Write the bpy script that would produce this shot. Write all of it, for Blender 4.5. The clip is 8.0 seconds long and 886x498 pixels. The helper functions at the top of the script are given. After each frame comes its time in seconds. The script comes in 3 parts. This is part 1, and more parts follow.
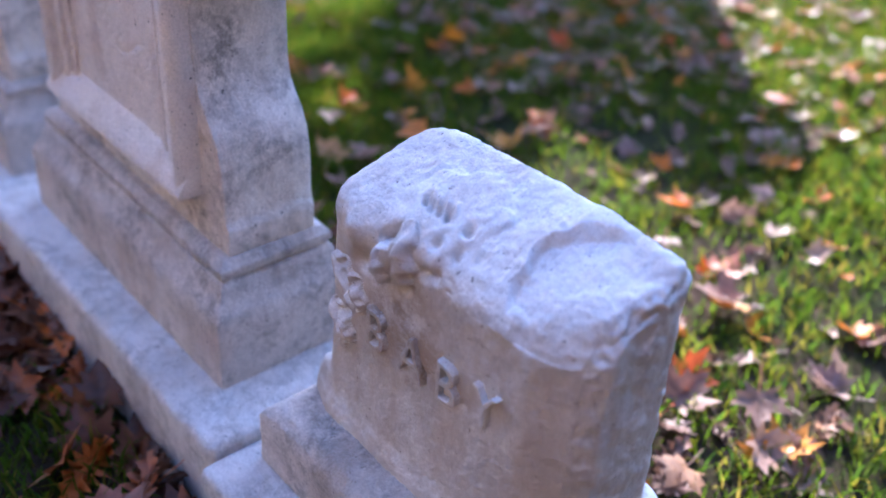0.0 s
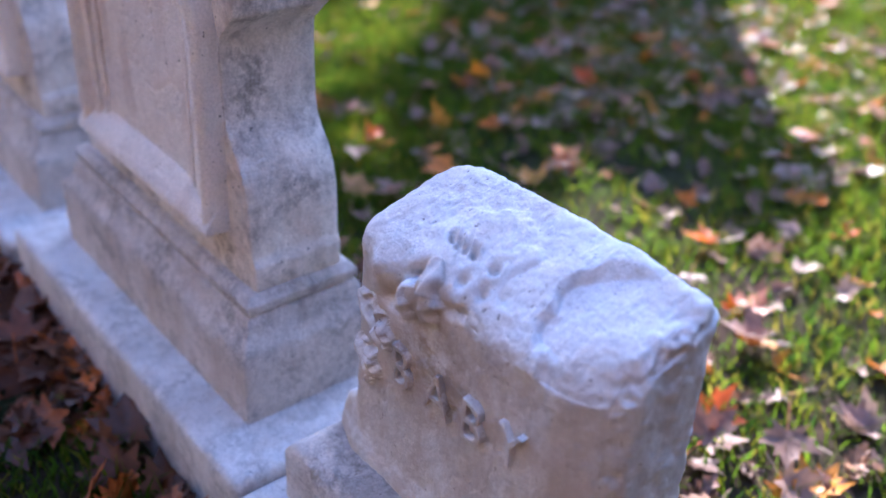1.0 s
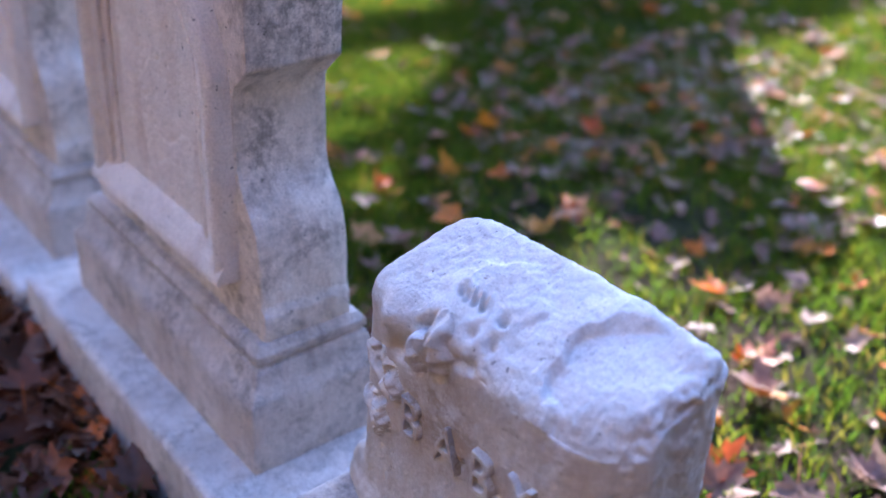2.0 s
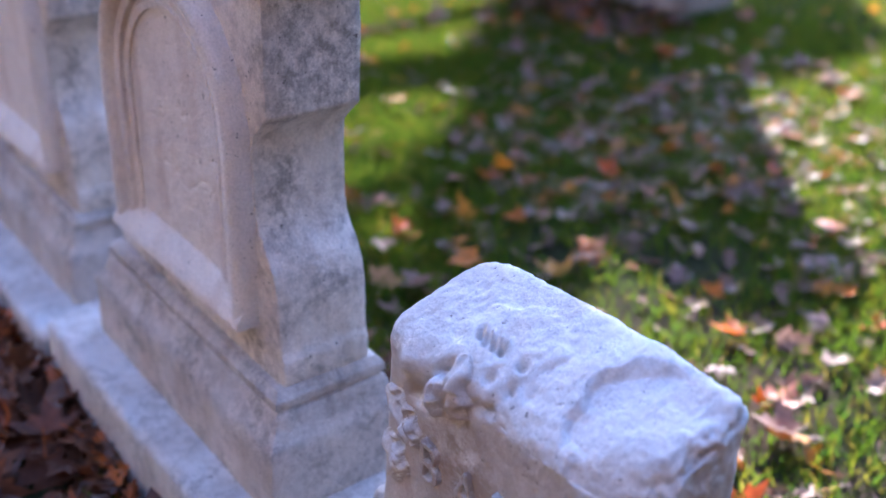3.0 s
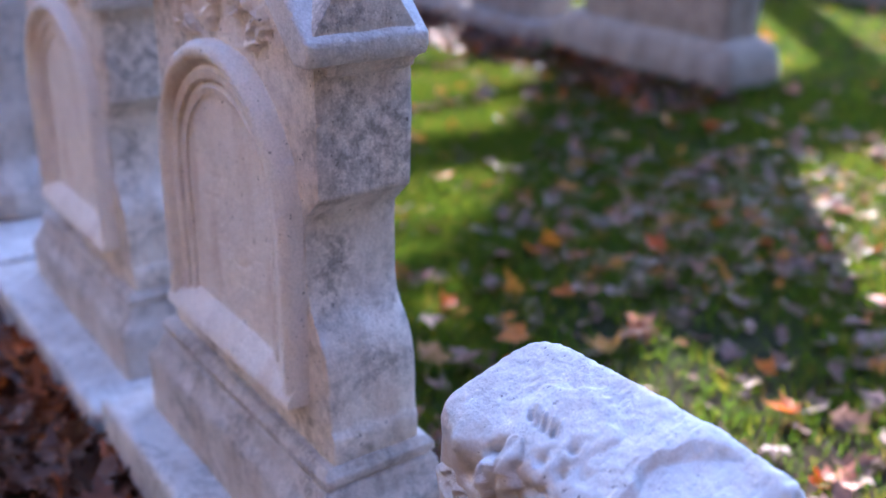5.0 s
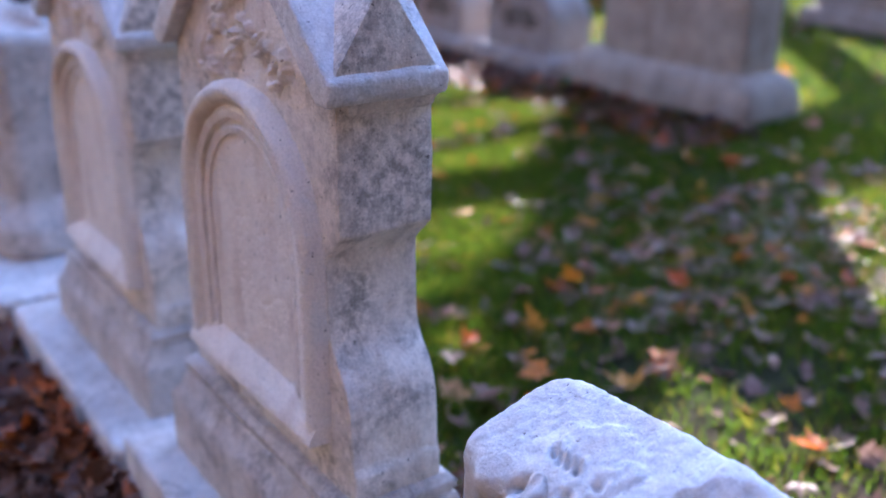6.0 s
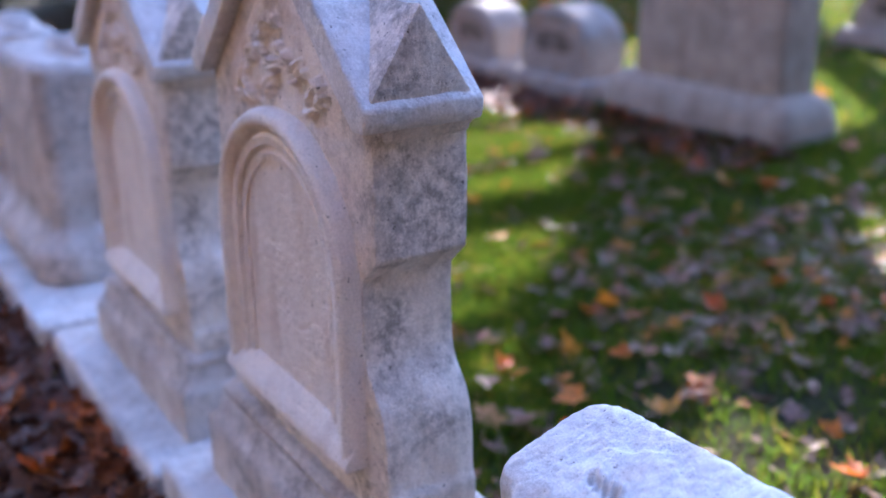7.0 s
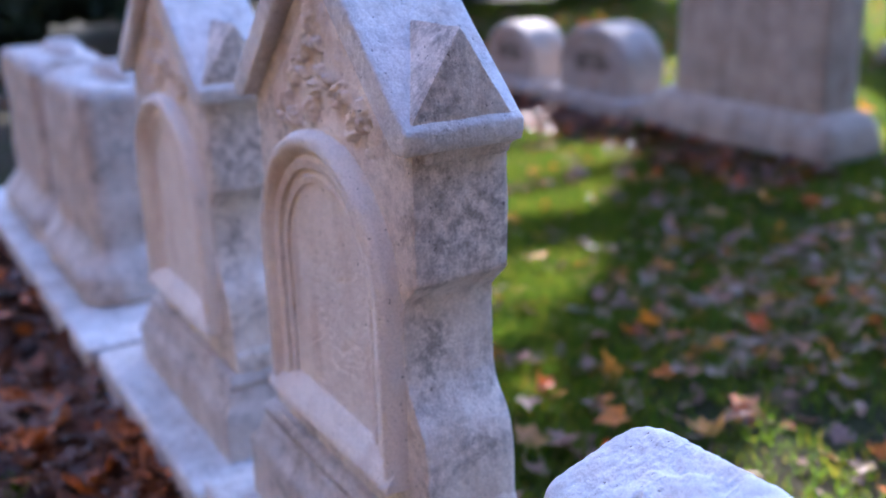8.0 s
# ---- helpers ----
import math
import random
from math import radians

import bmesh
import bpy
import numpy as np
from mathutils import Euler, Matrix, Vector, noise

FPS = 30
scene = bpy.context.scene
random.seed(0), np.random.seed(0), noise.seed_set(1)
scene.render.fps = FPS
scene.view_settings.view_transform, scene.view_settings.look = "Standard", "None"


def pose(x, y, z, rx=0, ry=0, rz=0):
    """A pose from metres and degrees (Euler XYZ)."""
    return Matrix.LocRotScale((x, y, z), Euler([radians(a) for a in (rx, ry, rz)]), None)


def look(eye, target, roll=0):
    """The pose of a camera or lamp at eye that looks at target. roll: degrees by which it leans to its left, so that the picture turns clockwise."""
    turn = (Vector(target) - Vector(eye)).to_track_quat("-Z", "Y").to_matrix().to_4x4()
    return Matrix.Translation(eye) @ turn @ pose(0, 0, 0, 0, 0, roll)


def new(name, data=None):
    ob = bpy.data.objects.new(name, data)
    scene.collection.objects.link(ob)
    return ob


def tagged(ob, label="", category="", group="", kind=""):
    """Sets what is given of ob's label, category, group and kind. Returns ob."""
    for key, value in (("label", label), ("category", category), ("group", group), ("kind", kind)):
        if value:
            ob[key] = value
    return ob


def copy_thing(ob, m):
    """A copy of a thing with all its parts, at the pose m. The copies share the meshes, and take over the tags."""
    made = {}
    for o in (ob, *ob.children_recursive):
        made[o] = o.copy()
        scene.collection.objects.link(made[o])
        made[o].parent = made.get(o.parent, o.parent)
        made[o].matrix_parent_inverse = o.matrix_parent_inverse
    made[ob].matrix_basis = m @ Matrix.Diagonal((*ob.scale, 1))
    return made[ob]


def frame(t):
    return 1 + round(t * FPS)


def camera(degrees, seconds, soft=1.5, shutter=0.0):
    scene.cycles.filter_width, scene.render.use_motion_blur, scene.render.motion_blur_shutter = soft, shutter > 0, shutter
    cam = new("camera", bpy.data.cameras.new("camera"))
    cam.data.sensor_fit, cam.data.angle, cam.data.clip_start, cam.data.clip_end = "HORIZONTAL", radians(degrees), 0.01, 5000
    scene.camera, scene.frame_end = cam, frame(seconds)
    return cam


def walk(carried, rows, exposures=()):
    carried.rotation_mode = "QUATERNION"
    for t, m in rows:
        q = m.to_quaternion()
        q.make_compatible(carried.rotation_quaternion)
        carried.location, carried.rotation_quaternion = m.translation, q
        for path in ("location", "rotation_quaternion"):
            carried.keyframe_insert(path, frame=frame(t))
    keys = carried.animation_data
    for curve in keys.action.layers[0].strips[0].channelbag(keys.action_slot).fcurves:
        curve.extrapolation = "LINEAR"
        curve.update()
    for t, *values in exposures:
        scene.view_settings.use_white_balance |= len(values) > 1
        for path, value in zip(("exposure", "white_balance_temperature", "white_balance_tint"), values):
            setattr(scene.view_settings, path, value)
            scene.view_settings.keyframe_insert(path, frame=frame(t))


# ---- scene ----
cam = camera(47.4, 8.0)
PATH = [
    (0, (0.784, -0.407, 0.995), (-0.42, 0.731, -0.126), 4.5),
    (0.5, (0.784, -0.408, 0.997), (-0.453, 0.713, -0.104), 4.1),
    (1, (0.783, -0.409, 0.999), (-0.481, 0.714, -0.069), 3.7),
    (1.5, (0.784, -0.411, 1.003), (-0.508, 0.717, -0.026), 3.5),
    (2.8, (0.782, -0.413, 1.01), (-0.57, 0.727, 0.076), 3.0),
    (3, (0.785, -0.414, 1.011), (-0.582, 0.719, 0.091), 2.6),
    (3.5, (0.785, -0.416, 1.013), (-0.618, 0.703, 0.13), 2.1),
    (4, (0.786, -0.417, 1.015), (-0.647, 0.69, 0.167), 1.7),
    (4.5, (0.786, -0.419, 1.018), (-0.668, 0.682, 0.196), 1.5),
    (6, (0.787, -0.422, 1.022), (-0.733, 0.656, 0.295), 0.4),
    (6.5, (0.787, -0.424, 1.023), (-0.756, 0.637, 0.322), 0.0),
    (7, (0.787, -0.424, 1.024), (-0.784, 0.608, 0.341), -0.5),
    (7.5, (0.787, -0.425, 1.025), (-0.814, 0.573, 0.361), -1.1),
    (8, (0.786, -0.426, 1.026), (-0.837, 0.549, 0.381), -1.5),
]
walk(cam, [(t, look(eye, target, roll)) for t, eye, target, roll in PATH], [(0, 2.43, 5280, 24.5), (8, 2.43, 5280, 24.5)])
# ---------------------------------------------------------------- camera
cam.data.dof.use_dof = True
cam.data.dof.focus_distance = 0.93
cam.data.dof.aperture_fstop = 2.8

# ---------------------------------------------------------------- light
SUN_AZ = radians(135.0)      # direction towards the sun, from +x
SUN_EL = radians(28.0)
world = bpy.data.worlds.new("world")
scene.world = world
world.use_nodes = True
wn = world.node_tree
sky = wn.nodes.new("ShaderNodeTexSky")
sky.sky_type = "NISHITA"
sky.sun_disc = False
sky.sun_elevation = SUN_EL
sky.sun_rotation = radians(90.0) - SUN_AZ
sky.ozone_density = 2.5
wn.links.new(sky.outputs[0], wn.nodes["Background"].inputs[0])
wn.nodes["Background"].inputs[1].default_value = 0.15
sun_dir = Vector((math.cos(SUN_AZ) * math.cos(SUN_EL), math.sin(SUN_AZ) * math.cos(SUN_EL), math.sin(SUN_EL)))
sun = new("sun", bpy.data.lights.new("sun", "SUN"))
sun.data.energy, sun.data.angle, sun.data.color = 4.7, radians(0.53), (1.0, 0.88, 0.70)
sun.matrix_world = look(sun_dir * 20, (0, 0, 0))


# ---------------------------------------------------------------- materials
def material(name):
    m = bpy.data.materials.new(name)
    m.use_nodes = True
    nt = m.node_tree
    return m, nt, nt.nodes["Principled BSDF"]


def N(nt, kind, **inputs):
    n = nt.nodes.new("ShaderNode" + kind)
    for k, v in inputs.items():
        n.inputs[k.replace("_", " ")].default_value = v
    return n


def ramp(nt, src, stops):
    r = nt.nodes.new("ShaderNodeValToRGB")
    els = r.color_ramp.elements
    while len(els) < len(stops):
        els.new(0.5)
    for e, (p, c) in zip(els, stops):
        e.position = p
        e.color = (*c, 1) if len(c) == 3 else c
    nt.links.new(src, r.inputs[0])
    return r


def mix(nt, fac, a, b, mode="MIX"):
    m = nt.nodes.new("ShaderNodeMix")
    m.data_type, m.blend_type = "RGBA", mode
    for sock, v in ((m.inputs[0], fac), (m.inputs[6], a), (m.inputs[7], b)):
        if hasattr(v, "is_linked"):
            nt.links.new(v, sock)
        elif isinstance(v, (int, float)):
            sock.default_value = v
        else:
            sock.default_value = (*v, 1)
    return m.outputs[2]


def marble(name, base, grey, brown, speck=0.5, fine=1.0, mottle=0.6, soil=None, relief=1.0):
    """Weathered white marble: sugary grain, grey lichen film, brown stains, dark specks."""
    m, nt, b = material(name)
    tc = nt.nodes.new("ShaderNodeTexCoord")

    def noise_tex(scale, detail=5.0, rough=0.6, stretch=None):
        n = N(nt, "TexNoise", Scale=scale, Detail=detail, Roughness=rough)
        src = tc.outputs["Object"]
        if stretch:
            mp = nt.nodes.new("ShaderNodeMapping")
            mp.inputs["Scale"].default_value = stretch
            nt.links.new(src, mp.inputs[0])
            src = mp.outputs[0]
        nt.links.new(src, n.inputs["Vector"])
        return n.outputs["Fac"]

    big = noise_tex(9.0, 6, 0.65)
    streak = noise_tex(16.0, 5, 0.6, (1.0, 1.0, 0.25))
    grain = noise_tex(420.0 * fine, 3, 0.7)
    blot = noise_tex(60.0, 8, 0.76)
    pit = noise_tex(150.0, 3, 0.55)
    c = mix(nt, ramp(nt, big, [(0.38, (0, 0, 0)), (0.66, (1, 1, 1))]).outputs[0], base, grey)
    c = mix(nt, ramp(nt, streak, [(0.50, (0, 0, 0)), (0.72, (0.75,) * 3)]).outputs[0], c, brown)
    patch = noise_tex(13.0, 6, 0.62)
    film = N(nt, "Math")
    film.operation = "MULTIPLY"
    nt.links.new(ramp(nt, blot, [(0.40, (0, 0, 0)), (0.58, (mottle,) * 3)]).outputs[0], film.inputs[0])
    nt.links.new(ramp(nt, patch, [(0.40, (0.10,) * 3), (0.60, (1, 1, 1))]).outputs[0], film.inputs[1])
    c = mix(nt, film.outputs[0], c, tuple(0.40 * g for g in grey))
    c = mix(nt, ramp(nt, pit, [(0.67, (0, 0, 0)), (0.74, (speck,) * 3)]).outputs[0], c, (0.10, 0.09, 0.085))
    c = mix(nt, 0.25, c, ramp(nt, grain, [(0.35, (0.5,) * 3), (0.60, (1.15,) * 3)]).outputs[0], "MULTIPLY")
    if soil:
        # brown soiling: a stain round the lettering, a film painting shade on upright faces
        mp = nt.nodes.new("ShaderNodeMapping")
        mp.inputs["Location"].default_value = [-a / r for a, r in zip(*soil)]
        mp.inputs["Scale"].default_value = [1 / r for r in soil[1]]
        nt.links.new(tc.outputs["Object"], mp.inputs[0])
        g = nt.nodes.new("ShaderNodeTexGradient")
        g.gradient_type = "SPHERICAL"
        nt.links.new(mp.outputs[0], g.inputs[0])
        st = N(nt, "Math")
        st.operation = "MULTIPLY"
        nt.links.new(ramp(nt, g.outputs["Fac"], [(0.0, (0, 0, 0)), (0.6, (0.85,) * 3)]).outputs[0], st.inputs[0])
        nt.links.new(ramp(nt, noise_tex(40.0, 6, 0.7), [(0.42, (0, 0, 0)), (0.60, (1, 1, 1))]).outputs[0], st.inputs[1])
        c = mix(nt, st.outputs[0], c, (0.27, 0.19, 0.13))
        # film by surface normal: upright faces browner and darker, fading out on the top
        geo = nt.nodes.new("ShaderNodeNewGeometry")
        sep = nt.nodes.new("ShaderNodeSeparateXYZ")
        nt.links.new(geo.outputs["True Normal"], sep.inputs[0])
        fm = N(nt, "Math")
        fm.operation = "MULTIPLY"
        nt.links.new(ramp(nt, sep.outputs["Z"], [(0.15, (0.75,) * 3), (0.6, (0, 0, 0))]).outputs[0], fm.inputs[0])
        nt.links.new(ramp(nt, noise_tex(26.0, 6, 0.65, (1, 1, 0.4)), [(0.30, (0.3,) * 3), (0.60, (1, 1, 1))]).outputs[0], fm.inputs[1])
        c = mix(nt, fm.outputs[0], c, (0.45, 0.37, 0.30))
    nt.links.new(c, b.inputs["Base Color"])
    b.inputs["Roughness"].default_value = 0.82
    b.inputs["Specular IOR Level"].default_value = 0.3
    h1 = N(nt, "Bump", Strength=0.5, Distance=0.0012)
    nt.links.new(grain, h1.inputs["Height"])
    h2 = N(nt, "Bump", Strength=0.9, Distance=0.005 * relief)
    nt.links.new(blot, h2.inputs["Height"])
    nt.links.new(h1.outputs[0], h2.inputs["Normal"])
    h3 = N(nt, "Bump", Strength=0.7, Distance=0.003 * relief)
    h3.invert = True
    nt.links.new(pit, h3.inputs["Height"])
    nt.links.new(h2.outputs[0], h3.inputs["Normal"])
    nt.links.new(h3.outputs[0], b.inputs["Normal"])
    return m


MARBLE = marble("marble_weathered", (0.93, 0.87, 0.80), (0.78, 0.72, 0.66), (0.60, 0.49, 0.39), 0.9, 0.8, 0.9)
MARBLE_PANEL = marble("marble_panel", (0.94, 0.88, 0.82), (0.87, 0.81, 0.75), (0.62, 0.50, 0.42), 0.85, 0.8, 0.20)
MARBLE_GRIMY = marble("marble_grimy", (0.72, 0.66, 0.61), (0.56, 0.51, 0.47), (0.44, 0.35, 0.28), 0.6, 0.8, 0.75)
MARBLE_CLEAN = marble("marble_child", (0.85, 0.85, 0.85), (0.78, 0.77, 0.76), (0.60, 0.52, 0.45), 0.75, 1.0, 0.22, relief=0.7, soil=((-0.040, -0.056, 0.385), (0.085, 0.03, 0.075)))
MARBLE_CAP = marble("marble_cap", (0.90, 0.89, 0.88), (0.78, 0.77, 0.76), (0.62, 0.58, 0.54), 0.7, 0.8, 0.5)
GRANITE = marble("base_stone", (0.79, 0.76, 0.73), (0.62, 0.59, 0.57), (0.50, 0.43, 0.37), 0.6, 1.0, 0.6)
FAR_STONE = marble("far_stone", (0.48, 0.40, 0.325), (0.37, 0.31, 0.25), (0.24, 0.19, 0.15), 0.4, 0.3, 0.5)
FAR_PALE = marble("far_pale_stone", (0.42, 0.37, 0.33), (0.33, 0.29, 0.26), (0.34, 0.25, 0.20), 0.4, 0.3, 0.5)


def leaf_material(name, stops, backlit=0.35, gloss=0.35, rough_=0.5):
    m, nt, b = material(name)
    info = nt.nodes.new("ShaderNodeObjectInfo")
    geo = nt.nodes.new("ShaderNodeNewGeometry")
    add = N(nt, "Math")
    add.operation = "ADD"
    nt.links.new(info.outputs["Random"], add.inputs[0])
    nt.links.new(geo.outputs["Random Per Island"], add.inputs[1])
    fr = N(nt, "Math")
    fr.operation = "FRACT"
    nt.links.new(add.outputs[0], fr.inputs[0])
    r = ramp(nt, fr.outputs[0], stops)
    tc = nt.nodes.new("ShaderNodeTexCoord")
    n = N(nt, "TexNoise", Scale=60.0, Detail=5.0)
    nt.links.new(tc.outputs["Object"], n.inputs["Vector"])
    c = mix(nt, 0.6, r.outputs[0], ramp(nt, n.outputs["Fac"], [(0.35, (0.45,) * 3), (0.65, (1.15,) * 3)]).outputs[0], "MULTIPLY")
    nt.links.new(c, b.inputs["Base Color"])
    b.inputs["Roughness"].default_value = rough_
    b.inputs["Specular IOR Level"].default_value = gloss
    tr = nt.nodes.new("ShaderNodeBsdfTranslucent")
    nt.links.new(c, tr.inputs["Color"])
    ms = nt.nodes.new("ShaderNodeMixShader")
    ms.inputs[0].default_value = backlit
    nt.links.new(b.outputs[0], ms.inputs[1])
    nt.links.new(tr.outputs[0], ms.inputs[2])
    nt.links.new(ms.outputs[0], nt.nodes["Material Output"].inputs["Surface"])
    bp = N(nt, "Bump", Strength=0.4, Distance=0.002)
    nt.links.new(n.outputs["Fac"], bp.inputs["Height"])
    nt.links.new(bp.outputs[0], b.inputs["Normal"])
    return m


LEAF = leaf_material("fallen_leaf", [(0.0, (0.26, 0.13, 0.09)), (0.2, (0.34, 0.21, 0.15)), (0.4, (0.20, 0.09, 0.065)),
                                     (0.58, (0.42, 0.29, 0.22)), (0.70, (0.62, 0.10, 0.010)), (0.86, (0.62, 0.26, 0.02)), (0.95, (0.33, 0.20, 0.16))])
LITTER = leaf_material("leaf_litter", [(0.0, (0.11, 0.035, 0.016)), (0.3, (0.17, 0.06, 0.026)), (0.55, (0.06, 0.022, 0.012)),
                                       (0.70, (0.26, 0.09, 0.045)), (0.82, (0.62, 0.14, 0.010)), (0.95, (0.20, 0.09, 0.05))], 0.2)
GRASS = leaf_material("grass_blade", [(0.0, (0.05, 0.105, 0.007)), (0.35, (0.10, 0.155, 0.006)), (0.65, (0.035, 0.085, 0.012)),
                                      (0.85, (0.17, 0.18, 0.008)), (1.0, (0.22, 0.17, 0.03))], 0.78, 0.2, 0.6)
CROWN = leaf_material("tree_leaf", [(0.0, (0.10, 0.13, 0.02)), (0.5, (0.20, 0.16, 0.02)), (1.0, (0.28, 0.13, 0.02))], 0.25)
RUSSET = leaf_material("russet_leaf", [(0.0, (0.12, 0.055, 0.02)), (0.5, (0.15, 0.09, 0.025)), (1.0, (0.10, 0.05, 0.02))], 0.2)
# GOLDEN is kept very pale so the added trees reflect more warm light
GOLDEN = leaf_material("golden_leaf", [(0.0, (0.74, 0.55, 0.33)), (0.5, (0.80, 0.64, 0.42)), (1.0, (0.70, 0.51, 0.31))], 0.25)
EVERGREEN = leaf_material("evergreen_leaf", [(0.0, (0.012, 0.024, 0.010)), (0.6, (0.02, 0.035, 0.014)), (1.0, (0.03, 0.045, 0.018))], 0.1)


def bark_material():
    m, nt, b = material("bark")
    tc = nt.nodes.new("ShaderNodeTexCoord")
    mp = nt.nodes.new("ShaderNodeMapping")
    mp.inputs["Scale"].default_value = (1, 1, 0.2)
    nt.links.new(tc.outputs["Object"], mp.inputs[0])
    n = N(nt, "TexNoise", Scale=22.0, Detail=7.0)
    nt.links.new(mp.outputs[0], n.inputs["Vector"])
    r = ramp(nt, n.outputs["Fac"], [(0.3, (0.05, 0.04, 0.032)), (0.7, (0.16, 0.13, 0.10))])
    nt.links.new(r.outputs[0], b.inputs["Base Color"])
    b.inputs["Roughness"].default_value = 0.9
    bp = N(nt, "Bump", Strength=0.9, Distance=0.02)
    nt.links.new(n.outputs["Fac"], bp.inputs["Height"])
    nt.links.new(bp.outputs[0], b.inputs["Normal"])
    return m


BARK = bark_material()


def ground_material():
    m, nt, b = material("lawn_soil")
    tc = nt.nodes.new("ShaderNodeTexCoord")
    a = N(nt, "TexNoise", Scale=1.7, Detail=6.0, Roughness=0.6)
    f = N(nt, "TexNoise", Scale=60.0, Detail=6.0, Roughness=0.7)
    for n in (a, f):
        nt.links.new(tc.outputs["Object"], n.inputs["Vector"])
    g = ramp(nt, f.outputs["Fac"], [(0.3, (0.012, 0.014, 0.006)), (0.55, (0.026, 0.03, 0.010)), (0.8, (0.06, 0.055, 0.025))])
    s = ramp(nt, f.outputs["Fac"], [(0.3, (0.025, 0.016, 0.011)), (0.7, (0.085, 0.055, 0.04))])
    c = mix(nt, ramp(nt, a.outputs["Fac"], [(0.45, (0, 0, 0)), (0.62, (1, 1, 1))]).outputs[0], g.outputs[0], s.outputs[0])
    nt.links.new(c, b.inputs["Base Color"])
    b.inputs["Roughness"].default_value = 1.0
    b.inputs["Specular IOR Level"].default_value = 0.1
    bp = N(nt, "Bump", Strength=0.8, Distance=0.02)
    nt.links.new(f.outputs["Fac"], bp.inputs["Height"])
    nt.links.new(bp.outputs[0], b.inputs["Normal"])
    return m


SOIL = ground_material()


# ---------------------------------------------------------------- mesh helpers
def smooth_mesh(bm, name, material_, angle=0.7):
    me = bpy.data.meshes.new(name)
    for fc in bm.faces:
        fc.smooth = True
    for e in bm.edges:
        if len(e.link_faces) == 2 and e.calc_face_angle(0) > angle:
            e.smooth = False
    bm.to_mesh(me)
    bm.free()
    me.materials.append(material_)
    return me


def root_of(ob):
    while ob.parent:
        ob = ob.parent
    return ob


def thing(name, at, label, category, group="", kind=""):
    ob = new(name)
    ob.empty_display_size = 0.05
    ob.location = at
    return tagged(ob, label, category, group, kind)


def part(name, bm, mat, parent, label="", angle=0.7):
    """Links a bmesh, given in world metres, as one mesh under a thing or a part."""
    bmesh.ops.translate(bm, verts=bm.verts, vec=-root_of(parent).location)
    ob = new(name, smooth_mesh(bm, name, mat, angle))
    ob.parent = parent
    if label:
        tagged(ob, label)
    return ob


def rough(bm, amp, scale, seed=0.0):
    """Uneven, weathered surface: moves every vertex along its normal."""
    bm.normal_update()
    for v in bm.verts:
        p = v.co * scale + Vector((seed, seed * 1.7, seed * 0.3))
        v.co += v.normal * amp * (noise.noise(p) + 0.5 * noise.noise(p * 2.3) + 0.25 * noise.noise(p * 5.1))


def finish(bm, bevel=0.004, seg=2, cuts=0, amp=0.0, scale=25.0, seed=0.0, angle=0.5):
    """Rounds the sharp edges, refines the faces and roughens them."""
    bmesh.ops.recalc_face_normals(bm, faces=bm.faces)
    if bevel:
        es = [e for e in bm.edges if len(e.link_faces) == 2 and e.calc_face_angle(0) > angle]
        bmesh.ops.bevel(bm, geom=es, offset=bevel, segments=seg, profile=0.6, affect="EDGES", clamp_overlap=True)
    if cuts:
        bmesh.ops.triangulate(bm, faces=[fc for fc in bm.faces if len(fc.verts) > 4])
        for _ in range(cuts):
            long = [e for e in bm.edges if e.calc_length() > 0.03]
            if not long:
                break
            bmesh.ops.subdivide_edges(bm, edges=long, cuts=1, use_grid_fill=True)
        bmesh.ops.triangulate(bm, faces=[fc for fc in bm.faces if len(fc.verts) > 4])
    if amp:
        rough(bm, amp, scale, seed)
    return bm


def loft(x0, x1, y0, y1, levels, **kw):
    """A block with a moulded outline: (height, inset) levels from bottom to top."""
    bm = bmesh.new()
    rings = []
    for z, i in levels:
        rings.append([bm.verts.new(c) for c in ((x0 + i, y0 + i, z), (x1 - i, y0 + i, z), (x1 - i, y1 - i, z), (x0 + i, y1 - i, z))])
    bm.faces.new(rings[0][::-1])
    bm.faces.new(rings[-1])
    for a, b in zip(rings, rings[1:]):
        for k in range(4):
            bm.faces.new((a[k], a[(k + 1) % 4], b[(k + 1) % 4], b[k]))
    return finish(bm, **kw)


def extrude_xz(points, y0, y1, **kw):
    """An outline in x and z, carried from y0 to y1."""
    bm = bmesh.new()
    a = [bm.verts.new((x, y0, z)) for x, z in points]
    b = [bm.verts.new((x, y1, z)) for x, z in points]
    bm.faces.new(a)
    bm.faces.new(b[::-1])
    n = len(points)
    for k in range(n):
        bm.faces.new((a[k], b[k], b[(k + 1) % n], a[(k + 1) % n]))
    return finish(bm, **kw)


def sweep(path, section, closed=False):
    """Carries a section (across, out) along a path in the xz plane; out is towards -y. path: (x, y, z, nx, nz)."""
    bm = bmesh.new()
    rings = []
    for x, y, z, nx, nz in path:
        rings.append([bm.verts.new((x + nx * u, y - o, z + nz * u)) for u, o in section])
    k = len(section)
    for a, b in zip(rings, rings[1:]):
        for i in range(k - 1):
            bm.faces.new((a[i], a[i + 1], b[i + 1], b[i]))
    bm.faces.new(rings[0])
    bm.faces.new(rings[-1][::-1])
    for a, b in zip(rings, rings[1:]):
        bm.faces.new((a[k - 1], a[0], b[0], b[k - 1]))
    bmesh.ops.recalc_face_normals(bm, faces=bm.faces)
    return bm


